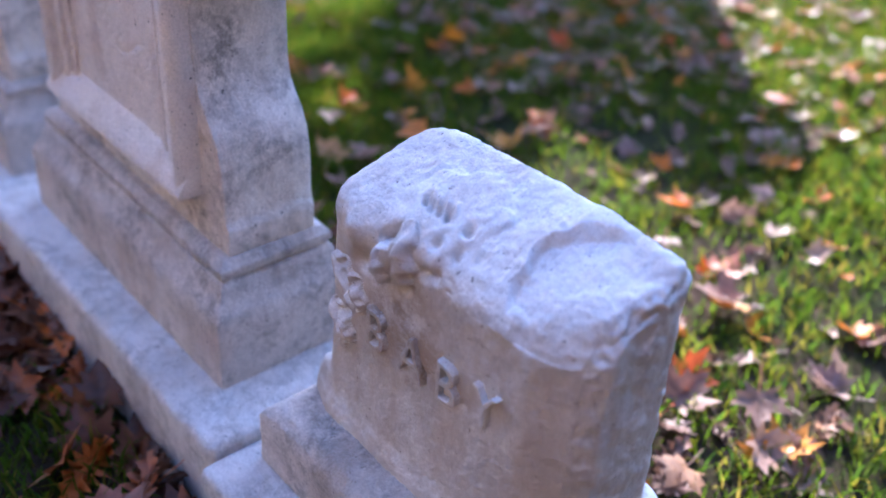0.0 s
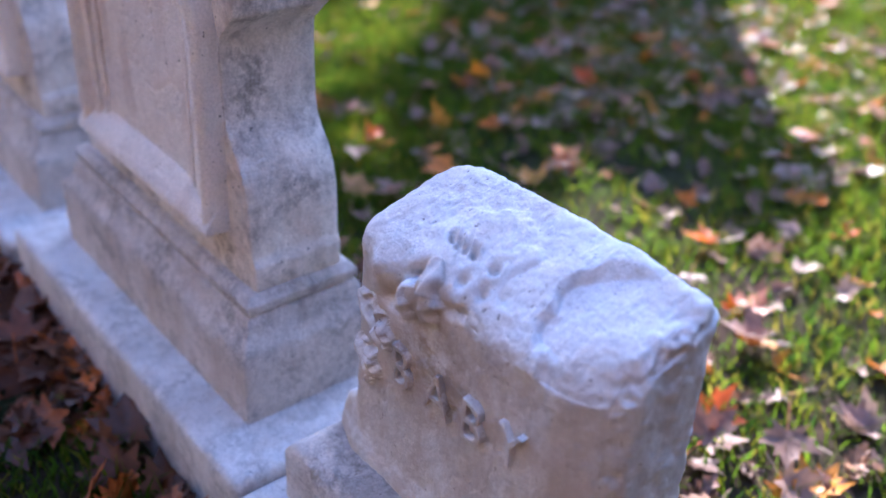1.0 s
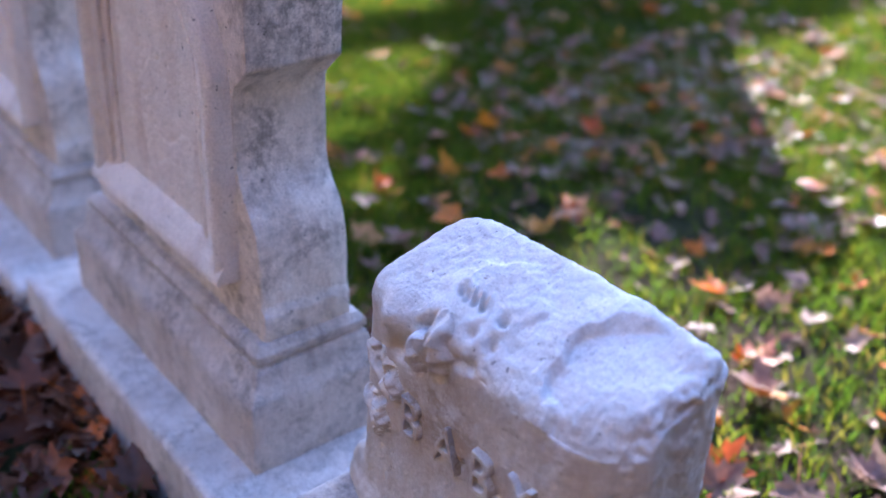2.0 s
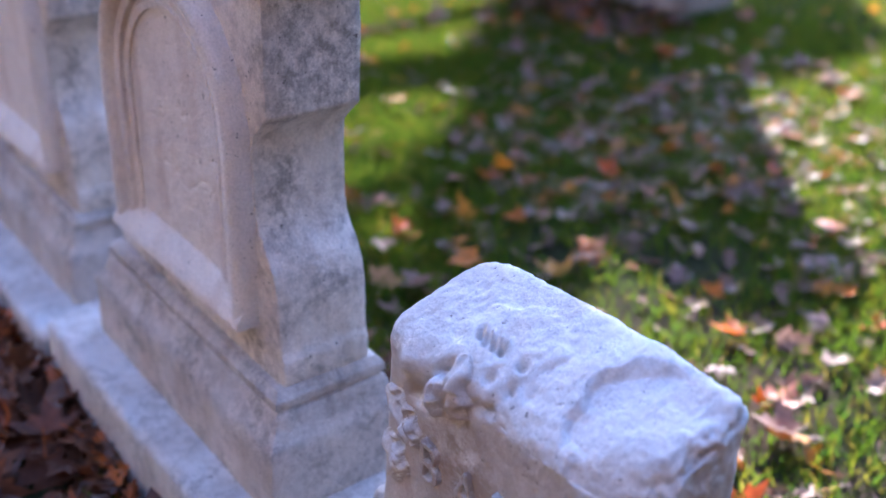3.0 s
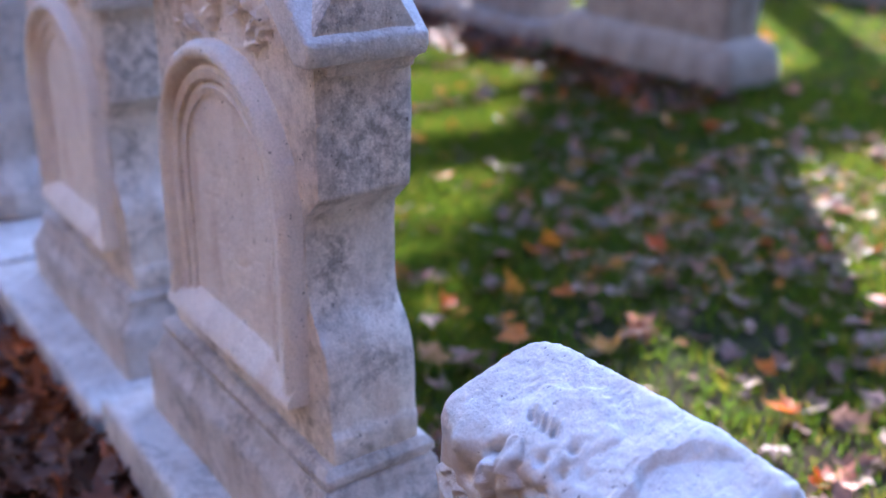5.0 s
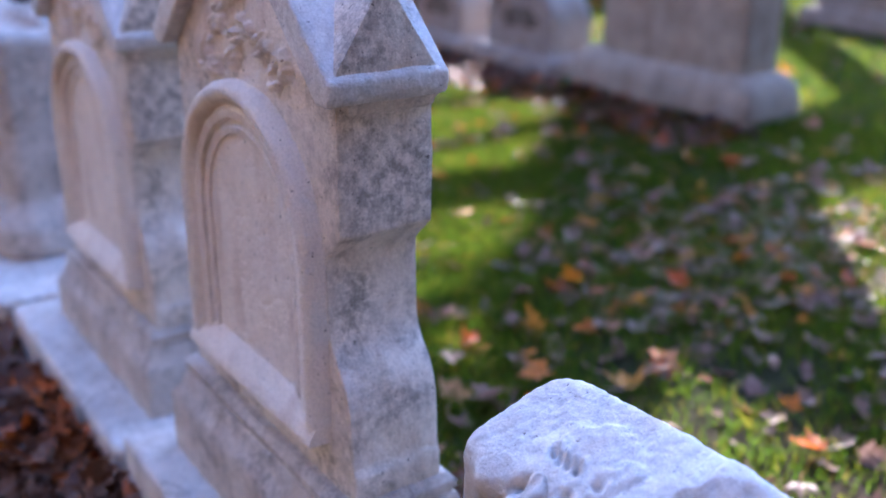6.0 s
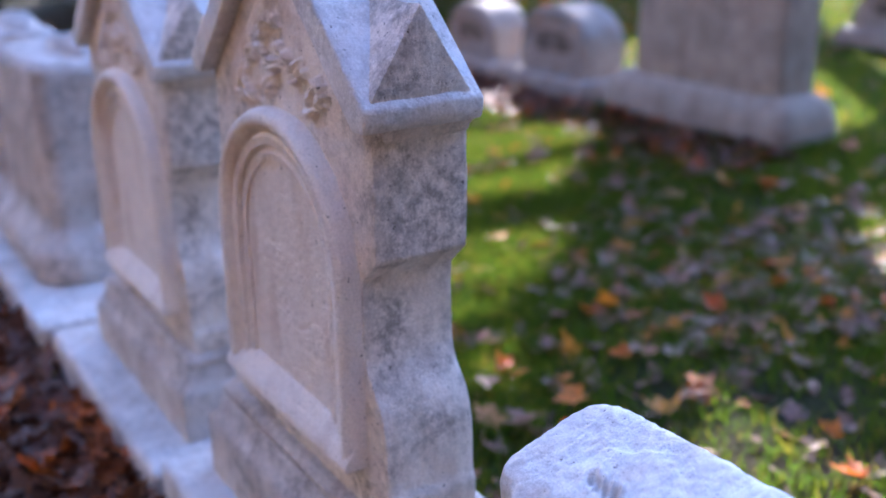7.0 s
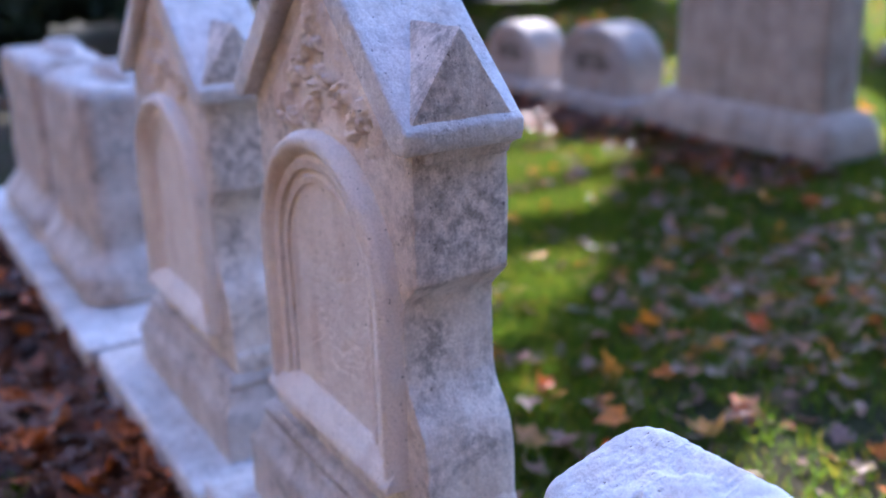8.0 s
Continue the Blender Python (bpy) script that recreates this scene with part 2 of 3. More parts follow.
def rounded_box(lo, hi, r, n, shape=None):
    """A box with rounded edges on a fine grid; shape(position, normal) may move each point."""
    lo, hi = Vector(lo), Vector(hi)
    c, h = (lo + hi) / 2, (hi - lo) / 2
    bm = bmesh.new()
    seen = {}
    for ax in range(3):
        u, w = (ax + 1) % 3, (ax + 2) % 3
        for sg in (-1, 1):
            nu, nw = n[u], n[w]
            grid = []
            for i in range(nu + 1):
                row = []
                for j in range(nw + 1):
                    p = Vector((0, 0, 0))
                    p[ax], p[u], p[w] = sg * h[ax], h[u] * (2 * i / nu - 1), h[w] * (2 * j / nw - 1)
                    key = tuple(round(q, 5) for q in p)
                    if key not in seen:
                        q = Vector([max(-(h[k] - r), min(h[k] - r, p[k])) for k in range(3)])
                        d = (p - q).normalized()
                        pos = c + q + d * r
                        if shape:
                            pos = shape(pos, d)
                        seen[key] = bm.verts.new(pos)
                    row.append(seen[key])
                grid.append(row)
            for i in range(nu):
                for j in range(nw):
                    q = (grid[i][j], grid[i + 1][j], grid[i + 1][j + 1], grid[i][j + 1])
                    bm.faces.new(q if sg > 0 else q[::-1])
    return bm


def sstep(a, b, x):
    t = max(0.0, min(1.0, (x - a) / (b - a)))
    return t * t * (3 - 2 * t)


def ground_height(x, y):
    """Lawn behind the stones, a little higher under the leaf drift before them."""
    k = 1.0 - sstep(-0.10, 0.03, y)
    far = min(1.0, math.hypot(x, y) / 6.0)
    return 0.05 + 0.055 * k * (1 - far) + 0.012 * noise.noise((x * 2.1, y * 2.1, 0)) + 0.05 * far * noise.noise((x * 0.2, y * 0.2, 3))


# ---------------------------------------------------------------- ground
def make_ground():
    bm = bmesh.new()
    def axis(c, fine, n, reach, m):
        near = [c - fine + 2 * fine * i / n for i in range(n + 1)]
        out = [fine * (reach / fine) ** (k / m) for k in range(1, m + 1)]
        return [c - o for o in reversed(out)] + near + [c + o for o in out]
    xs, ys = axis(-1.0, 3.0, 90, 900, 16), axis(1.3, 3.0, 90, 900, 16)
    g = [[bm.verts.new((x, y, ground_height(x, y))) for y in ys] for x in xs]
    for i in range(len(xs) - 1):
        for j in range(len(ys) - 1):
            bm.faces.new((g[i][j], g[i + 1][j], g[i + 1][j + 1], g[i][j + 1]))
    ob = new("ground", smooth_mesh(bm, "ground", SOIL, 3.0))
    return tagged(ob, "mossy autumn lawn with bare soil and leaf litter", "ground", kind="structure")


make_ground()

# ---------------------------------------------------------------- gabled headstone
CX = -0.25


def arch_path(hw, zs, z0, y, n=28):
    pts = [(CX - hw, y, z0, -1, 0), (CX - hw, y, (z0 + zs) / 2, -1, 0)]
    for i in range(n + 1):
        a = math.pi - math.pi * i / n
        pts.append((CX + hw * math.cos(a), y, zs + hw * math.sin(a), math.cos(a), math.sin(a)))
    return pts + [(CX + hw, y, (z0 + zs) / 2, 1, 0), (CX + hw, y, z0, 1, 0)]


def arch_outline(hw, zs, z0, n=28):
    return [(x, z) for x, _, z, _, _ in arch_path(hw, zs, z0, 0, n)]


def lobe(u, v, cu, cv, length, width, turn, h):
    """Height at (u, v) of one carved leaf lobe: domed, with a hollow midrib and a crisp rim."""
    du, dv = u - cu, v - cv
    a = (du * math.cos(turn) + dv * math.sin(turn)) / (length / 2)
    if abs(a) >= 1:
        return 0.0
    w = width / 2 * (1 - a * a) ** 0.45 * (1 + 0.18 * math.sin(a * 9))
    b = (-du * math.sin(turn) + dv * math.cos(turn)) / w
    if abs(b) >= 1:
        return 0.0
    return h * (1 - b ** 4) ** 0.5 * (1 - 0.5 * math.exp(-(b / 0.3) ** 2)) * (1 - 0.5 * a * a)


def dent(u, v, cu, cv, r, h):
    return h * math.exp(-((u - cu) ** 2 + (v - cv) ** 2) / (r * r))


def carved_spray():
    """Leaves and drill holes carved into the pediment, as one relief."""
    rs = random.Random(4)
    leaves = [(-0.256, 0.912, 0.046, 0.018, 1.5), (-0.270, 0.884, 0.050, 0.020, 1.1), (-0.246, 0.886, 0.040, 0.016, 2.0), (-0.302, 0.852, 0.056, 0.024, 0.9), (-0.284, 0.846, 0.040, 0.018, 2.3),
              (-0.336, 0.806, 0.056, 0.026, 1.2), (-0.320, 0.796, 0.036, 0.018, 2.5), (-0.352, 0.788, 0.036, 0.020, 0.3), (-0.256, 0.836, 0.036, 0.018, 0.2), (-0.268, 0.808, 0.034, 0.022, 0.9),
              (-0.222, 0.846, 0.060, 0.024, -0.5), (-0.194, 0.836, 0.044, 0.020, 0.7), (-0.172, 0.826, 0.044, 0.022, -1.0), (-0.152, 0.812, 0.048, 0.026, 0.5), (-0.140, 0.822, 0.036, 0.020, 2.0), (-0.162, 0.800, 0.030, 0.018, -0.2)]
    holes = [(x + rs.uniform(-0.018, 0.018), z - rs.uniform(-0.004, 0.020), rs.uniform(0.0035, 0.0065)) for x, z, *_ in leaves for _ in range(3)]
    holes += [(-0.222 + 0.0105 * k, 0.838 - 0.0035 * k, 0.0042) for k in range(6)]
    bm = bmesh.new()
    nx, nz = 180, 116
    x0, x1, z0, z1 = CX - 0.150, CX + 0.150, 0.770, 0.950
    g = {}
    for i in range(nx + 1):
        for j in range(nz + 1):
            x, z = x0 + (x1 - x0) * i / nx, z0 + (z1 - z0) * j / nz
            edge = min(0.962 - abs(x - CX) * 0.97 - z, z - z0, x - x0, x1 - x)
            if edge < -0.004 or math.hypot(x - CX, z - 0.617) < 0.168:
                continue
            e = sstep(0.0, 0.02, edge)
            h = 0.0012 + max(lobe(x, z, *l, 0.012) for l in leaves) + sum(dent(x, z, a, b, r, -0.020) for a, b, r in holes)
            h += 0.0012 * noise.noise((x * 60, z * 60, 0)) + 0.0008 * noise.noise((x * 160, z * 160, 3))
            g[i, j] = bm.verts.new((x, 0.0400 - e * max(-0.012, h) + 0.004 * (1 - e), z))
    for (i, j), v in list(g.items()):
        q = [g.get(k) for k in ((i, j), (i + 1, j), (i + 1, j + 1), (i, j + 1))]
        if all(q):
            bm.faces.new(q)
    return bm


def worn_panel():
    """The tablet's panel: an incised stem with leaves, and rows of letters worn past reading."""
    rs = random.Random(17)
    stem = [(-0.335 + 0.2 * k / 26, 0.578 - 0.062 * k / 26 + 0.022 * math.sin(k * 0.36)) for k in range(27)]
    stem += [(-0.300 + 0.032 * k / 10, 0.492 - 0.040 * (k / 10) ** 1.6) for k in range(11)]
    stem += [(-0.250 + 0.030 * math.cos(k * 0.42), 0.600 + 0.028 * math.sin(k * 0.42)) for k in range(9)]
    marks = [(a, b, 0.0030, 0.0022) for a, b in stem]
    for row, z in enumerate((0.690, 0.655, 0.620, 0.535, 0.505)):
        half = (0.045, 0.070, 0.080, 0.075, 0.070)[row]
        marks += [(CX + rs.uniform(-half, half), z + rs.uniform(-0.007, 0.007), rs.uniform(0.002, 0.0035), rs.uniform(0.0006, 0.0018)) for _ in range(16)]
    bm = bmesh.new()
    hw, z0, zs, nx, nz = 0.110, 0.440, 0.617, 96, 124
    g = {}
    for i in range(nx + 1):
        for j in range(nz + 1):
            x, z = CX - hw + 2 * hw * i / nx, z0 + (zs + hw - z0) * j / nz
            if z > zs and math.hypot(x - CX, z - zs) > hw + 0.002:
                continue
            h = 0.0006 * noise.noise((x * 30, z * 30, 2)) + 0.0004 * noise.noise((x * 110, z * 110, 5))
            h -= max((dent(x, z, a, b, r, d) for a, b, r, d in marks if abs(x - a) < 0.009 and abs(z - b) < 0.009), default=0.0)
            g[i, j] = bm.verts.new((x, 0.0352 - h, z))
    for (i, j) in list(g):
        q = [g.get(k) for k in ((i, j), (i + 1, j), (i + 1, j + 1), (i, j + 1))]
        if all(q):
            bm.faces.new(q)
    return bm


def gabled_headstone():
    t = thing("gabled_headstone", (CX, 0.08, 0.05), "weathered white marble gabled headstone with arched tablet on a stepped base", "headstone", "gabled headstones in a row")
    part("base_slab", loft(-0.575, 0.076, -0.054, 0.225, [(0.0, 0), (0.2, 0.0)], bevel=0.012, seg=3, cuts=4, amp=0.0022, scale=18, seed=1), GRANITE, t, "pale granite base slab with worn edges")
    part("pedestal", loft(-0.5, 0.0, 0.006, 0.19, [(0.198, 0.0), (0.288, 0.0), (0.296, 0.004), (0.304, 0.010), (0.313, 0.014), (0.322, 0.016), (0.327, 0.018), (0.329, 0.022), (0.332, 0.022), (0.334, 0.018), (0.344, 0.018), (0.349, 0.023), (0.353, 0.026)],
                          bevel=0.0012, seg=2, cuts=4, amp=0.0012, scale=30, seed=2), MARBLE_GRIMY, t, "moulded marble pedestal")
    # die: outline of the right half, bottom to top, mirrored
    half = [(0.222, 0.350), (0.222, 0.384), (0.216, 0.392), (0.215, 0.43), (0.214, 0.455), (0.209, 0.478), (0.199, 0.498), (0.187, 0.513), (0.178, 0.527),
            (0.174, 0.545), (0.1735, 0.59), (0.1735, 0.632), (0.203, 0.660), (0.203, 0.72), (0.203, 0.80)]
    outline = [(CX + x, z) for x, z in half] + [(CX, 0.985)] + [(CX - x, z) for x, z in half[::-1]]
    part("die", extrude_xz(outline, 0.042, 0.155, bevel=0.004, seg=2, cuts=4, amp=0.0016, scale=34, seed=3), MARBLE, t, "marble die with flared shoulders")
    # arched tablet: body, stepped archivolt, worn panel, sill
    tab = part("tablet", extrude_xz(arch_outline(0.169, 0.617, 0.410), 0.0395, 0.06, bevel=0.002), MARBLE_PANEL, t, "arched marble inscription tablet, worn smooth")
    steps = [(0.0, -0.003), (0.0, 0.004), (0.009, 0.006), (0.013, 0.001), (0.017, 0.001), (0.019, 0.008), (0.029, 0.010), (0.033, 0.005), (0.036, 0.006),
             (0.039, 0.013), (0.045, 0.018), (0.052, 0.0195), (0.058, 0.017), (0.062, 0.010), (0.0625, -0.008), (0.030, -0.008)]
    bm = sweep(arch_path(0.108, 0.617, 0.418, 0.036), steps)
    bmesh.ops.subdivide_edges(bm, edges=[e for e in bm.edges if e.calc_length() > 0.05], cuts=3)
    rough(bm, 0.0011, 45, 5)
    part("arch_moulding", bm, MARBLE_PANEL, tab, "stepped arch moulding with a rounded outer edge", 1.0)
    part("panel", worn_panel(), MARBLE_PANEL, tab, "worn panel with faint incised plant ornament", 2.0)
    sill = bmesh.new()
    for dx in (-0.1705, 0.1705):
        for y, z in ((0.055, 0.408), (0.0125, 0.408), (0.0135, 0.417), (0.0355, 0.449), (0.055, 0.449)):
            sill.verts.new((CX + dx, y, z))
    vs = list(sill.verts)
    sill.faces.new(vs[0:5]); sill.faces.new(vs[5:10])
    for k in range(5):
        sill.faces.new((vs[k], vs[(k + 1) % 5], vs[5 + (k + 1) % 5], vs[5 + k]))
    part("sill", finish(sill, bevel=0.002, cuts=3, amp=0.0008, scale=40, seed=6), MARBLE_PANEL, tab, "sloping tablet sill")
    # gabled cap with cross gablets
    cap = [(CX + 0.222, 0.800), (CX + 0.226, 0.811), (CX + 0.226, 0.824), (CX + 0.213, 0.834), (CX, 1.037), (CX - 0.213, 0.834), (CX - 0.226, 0.824), (CX - 0.226, 0.811), (CX - 0.222, 0.800), (CX - 0.199, 0.800), (CX, 0.992), (CX + 0.199, 0.800)]
    capob = part("cap", extrude_xz(cap, 0.022, 0.162, bevel=0.005, seg=3, cuts=3, amp=0.0014, scale=30, seed=7), MARBLE_CAP, t, "pitched marble cap with thick rake edges")
    part("eave_moulding", loft(CX - 0.216, CX + 0.216, 0.0465, 0.158, [(0.778, 0.0125), (0.784, 0.0125), (0.788, 0.006), (0.794, 0.005), (0.801, 0.0)], bevel=0.0015), MARBLE, capob)
    for sg in (1, -1):
        bm = bmesh.new()
        x_end = CX + sg * 0.219
        tri = [(0.028, 0.822), (0.154, 0.822), (0.090, 0.918)]
        a = [bm.verts.new((x_end, y, z)) for y, z in tri]
        b = [bm.verts.new((CX + sg * u, y, z)) for (y, z), u in zip(tri, (0.186, 0.186, 0.112))]
        bm.faces.new(a); bm.faces.new(b[::-1])
        for k in range(3):
            bm.faces.new((a[k], b[k], b[(k + 1) % 3], a[(k + 1) % 3]))
        part("gablet", finish(bm, bevel=0.003, seg=2, cuts=3, amp=0.0012, scale=40, seed=9), MARBLE, capob, "small cross gablet")
    part("carved_spray", carved_spray(), MARBLE_PANEL, t, "carved leaf spray with drill holes", 2.0)
    return t


stone = gabled_headstone()
twin = copy_thing(stone, pose(CX - 0.665, 0.075, 0.013))
for piece in twin.children:
    if not piece.name.startswith("base_slab"):
        piece.location += Vector((0.012, 0.018, -0.013))


# ---------------------------------------------------------------- child's headstone
def child_headstone():
    t = thing("child_headstone", (0.305, 0.1, 0.05), "small white marble child's headstone with carved flowers and raised lettering", "headstone")
    part("footing", loft(0.078, 0.56, -0.069, 0.28, [(0.0, 0), (0.187, 0.0)], bevel=0.008, seg=3, cuts=4, amp=0.0015, scale=22, seed=11), GRANITE, t, "bluish granite footing block")
    part("plinth", loft(0.105, 0.505, -0.009, 0.222, [(0.186, 0), (0.250, 0.0), (0.259, 0.004), (0.266, 0.014)], bevel=0.0022, seg=2, cuts=4, amp=0.0010, scale=28, seed=12), MARBLE_GRIMY, t, "marble plinth")

    def shape(p, d):
        k = (p.z - 0.264) / 0.28
        x = 0.304 + (p.x - 0.304) * (1 - 0.045 * k)
        flare = 0.030 * (1 - sstep(0.292, 0.335, p.z))
        x += (1 if p.x > 0.304 else -1) * flare * (abs(d.x) ** 2)
        y = p.y + (flare if d.y > 0.3 else 0) * abs(d.y) - (0.006 * (1 - sstep(0.27, 0.30, p.z)) if d.y < -0.3 else 0)
        if p.y < 0.10:
            y += (0.022 * sstep(0.398, 0.468, p.x) ** 1.4 + 0.003 * (1 - sstep(0.142, 0.160, p.x))) * (1 - sstep(0.05, 0.10, p.y))
        z = p.z
        if p.z > 0.45:
            z += (p.y - 0.05) * 0.34 * sstep(0.45, 0.53, p.z)
        z += 0.006 * max(0.0, 1 - ((x - 0.32) / 0.13) ** 2) * sstep(0.05, 0.16, p.y) * sstep(0.48, 0.53, p.z)
        # worn top edge above the lettering, and a rounded back corner
        z -= 0.010 * sstep(0.27, 0.33, x) * (1 - sstep(0.045, 0.085, p.y)) * sstep(0.48, 0.53, p.z)
        z -= 0.010 * (1 - sstep(0.0, 0.05, math.hypot(x - 0.147, p.y - 0.170))) * sstep(0.48, 0.53, p.z)
        q = Vector((x, y, z))
        a = 0.0018 * noise.noise(q * 24) + 0.0010 * noise.noise(q * 60) + 0.0006 * noise.noise(q * 150)
        if d.z > 0.3:
            a += 0.0016 * noise.noise(q * 15) * d.z + 0.0009 * noise.noise(q * 90) + 0.0007 * noise.noise((q.x * 260, q.y * 60, 2))
            # scaled-off hollow with a crisp rim
            w = ((x - 0.415) / 0.062) ** 2 + ((y - 0.100) / 0.062) ** 2 + 0.45 * noise.noise((x * 30, y * 34, 4)) + 0.12 * noise.noise((x * 90, y * 90, 6))
            a += (-0.0065 * (1 - sstep(0.72, 1.0, w)) + 0.003 * sstep(0.95, 1.1, w) * (1 - sstep(1.1, 2.2, w))) * (1 - 0.9 * sstep(0.365, 0.44, x))
            w = ((x - 0.268) / 0.046) ** 2 + ((y - 0.088) / 0.046) ** 2
            a += 0.0045 * (1 - sstep(0.55, 1.25, w + 0.9 * noise.noise((x * 40, y * 40, 8)))) * d.z
            for hx, hy in ((0.241, 0.083), (0.2505, 0.081), (0.2600, 0.081), (0.2700, 0.082)):
                dv, du = (x - hx) * 0.80 + (y - hy) * 0.60, (y - hy) * 0.80 - (x - hx) * 0.60
                a += -0.010 * math.exp(-(du / 0.0065) ** 2 - (dv / 0.0030) ** 2) + 0.004 * math.exp(-((du - 0.004) / 0.008) ** 2 - ((dv - 0.0055) / 0.0025) ** 2)
            for hx, hy, r, h in ((0.297, 0.081, 0.0050, -0.012), (0.283, 0.060, 0.0050, -0.008), (0.303, 0.064, 0.0045, -0.008), (0.320, 0.070, 0.0060, -0.005), (0.196, 0.126, 0.006, -0.003), (0.240, 0.046, 0.006, -0.016), (0.262, 0.044, 0.007, 0.008)):
                a += dent(x, y, hx, hy, r, h)
            chip = sstep(0.425, 0.455, x)
            a += chip * (0.006 * noise.noise(q * 42) + 0.003 * noise.noise(q * 110))
        if d.x > 0.3:
            a += 0.0022 * noise.noise(q * 50) + 0.0012 * noise.noise(q * 120)
        if d.y < -0.2:
            f = abs(d.y) ** 0.5
            for l in ((0.188, 0.450, 0.062, 0.026, -0.62, 0.010), (0.203, 0.437, 0.030, 0.018, -1.1, 0.007), (0.177, 0.400, 0.046, 0.024, -0.66, 0.009), (0.187, 0.391, 0.028, 0.016, -1.1, 0.006),
                      (0.178, 0.371, 0.016, 0.010, 1.6, 0.005), (0.253, 0.510, 0.054, 0.040, 1.45, 0.015), (0.240, 0.500, 0.040, 0.014, 1.75, 0.010)):
                a += lobe(x, z, *l) * f
            a += dent(x, z, 0.199, 0.514, 0.016, 0.012) * f
            for hx, hz, r, h in ((0.179, 0.465, 0.0042, -0.016), (0.184, 0.4555, 0.0042, -0.015), (0.198, 0.4545, 0.0045, -0.014), (0.164, 0.413, 0.0038, -0.014), (0.173, 0.410, 0.0038, -0.014), (0.184, 0.412, 0.0040, -0.013),
                                 (0.214, 0.484, 0.009, -0.010), (0.226, 0.496, 0.007, -0.012), (0.203, 0.478, 0.009, -0.007), (0.232, 0.520, 0.006, -0.014), (0.262, 0.487, 0.008, -0.006), (0.284, 0.512, 0.006, -0.010), (0.296, 0.516, 0.005, -0.009), (0.243, 0.528, 0.006, -0.012),
                                 (0.262, 0.424, 0.006, -0.003), (0.300, 0.414, 0.006, -0.003), (0.345, 0.412, 0.006, -0.003)):
                a += dent(x, z, hx, hz, r, h) * f
        return q + d * a

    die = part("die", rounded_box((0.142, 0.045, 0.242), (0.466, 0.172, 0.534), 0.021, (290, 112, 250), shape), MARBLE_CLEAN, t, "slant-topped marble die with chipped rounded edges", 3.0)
    # raised letters, thin and half worn away
    for ch, x, z, size in (("B", 0.231, 0.400, 0.062), ("A", 0.2815, 0.403, 0.060), ("B", 0.327, 0.404, 0.062), ("Y", 0.374, 0.413, 0.056)):
        cu = bpy.data.curves.new("letter", "FONT")
        cu.body, cu.size, cu.extrude, cu.bevel_depth, cu.bevel_resolution, cu.offset, cu.align_x = ch, size, 0.0040, 0.0014, 3, -0.0012, "CENTER"
        tmp = new("letter", cu)
        me = bpy.data.meshes.new_from_object(tmp.evaluated_get(bpy.context.evaluated_depsgraph_get()))
        bpy.data.objects.remove(tmp)
        bm = bmesh.new()
        bm.from_mesh(me)
        bmesh.ops.remove_doubles(bm, verts=bm.verts, dist=0.0002)
        bmesh.ops.triangulate(bm, faces=[fc for fc in bm.faces if len(fc.verts) > 4])
        for _ in range(2):
            bmesh.ops.subdivide_edges(bm, edges=[e for e in bm.edges if e.calc_length() > 0.005], cuts=1)
        bm.transform(pose(x, 0.0430, z, 90, 0, 0) @ Matrix.Diagonal((0.84, 1, 1, 1)))
        rough(bm, 0.0010, 110, 3 + x)
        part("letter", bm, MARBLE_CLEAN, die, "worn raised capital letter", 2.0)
    return t


child_headstone()


def rough_topped_headstone(x0, x1, foot0, foot1, top, seed, label):
    """A small slab-shaped stone like the child's, its carved top worn to lumps."""
    t = thing("small_headstone", ((x0 + x1) / 2, 0.12, 0.05), label, "headstone", "small marble headstones at the end of the row")
    mid = (x0 + x1) / 2
    part("footing", loft(foot0, foot1, -0.075, 0.30, [(0.0, 0), (0.165, 0)], bevel=0.01, seg=3, cuts=4, amp=0.002, scale=15, seed=seed), GRANITE, t, "bluish granite footing block")

    def shape(p, d):
        k = (p.z - 0.16) / 0.45
        x = mid + (p.x - mid) * (1 - 0.05 * k)
        fl = 0.05 * (1 - sstep(0.22, 0.30, p.z))
        x += (1 if p.x > mid else -1) * fl * d.x * d.x
        q = Vector((x, p.y - fl * (1 if d.y < -0.3 else 0) * abs(d.y), p.z))
        a = 0.004 * noise.noise(q * 14) + 0.002 * noise.noise(q * 40)
        if d.z > 0.3:
            w = ((x - mid) / 0.14) ** 2 + ((q.y - 0.17) / 0.05) ** 2
            a += 0.010 * noise.noise(q * 11 + Vector((3, 1, 0))) + (0.022 + 0.016 * noise.noise(q * 55)) * (1 - sstep(0.6, 1.1, w))
        if d.y < -0.3:
            a += 0.006 * sstep(0.02, 0.35, noise.noise(Vector((q.x * 9, 0, q.z * 5 + seed))))
        return q + d * a

    part("die", rounded_box((x0, 0.03, 0.15), (x1, 0.25, top), 0.035, (64, 36, 60), shape), MARBLE_GRIMY, t, "marble die with rough carved top", 3.0)
    return t


rough_topped_headstone(-1.97, -1.50, -2.02, -1.255, 0.658, 21, "low grey marble headstone with lumpy carved top")
rough_topped_headstone(-2.56, -2.07, -2.80, -2.024, 0.655, 23, "weathered marble headstone with lumpy white top")


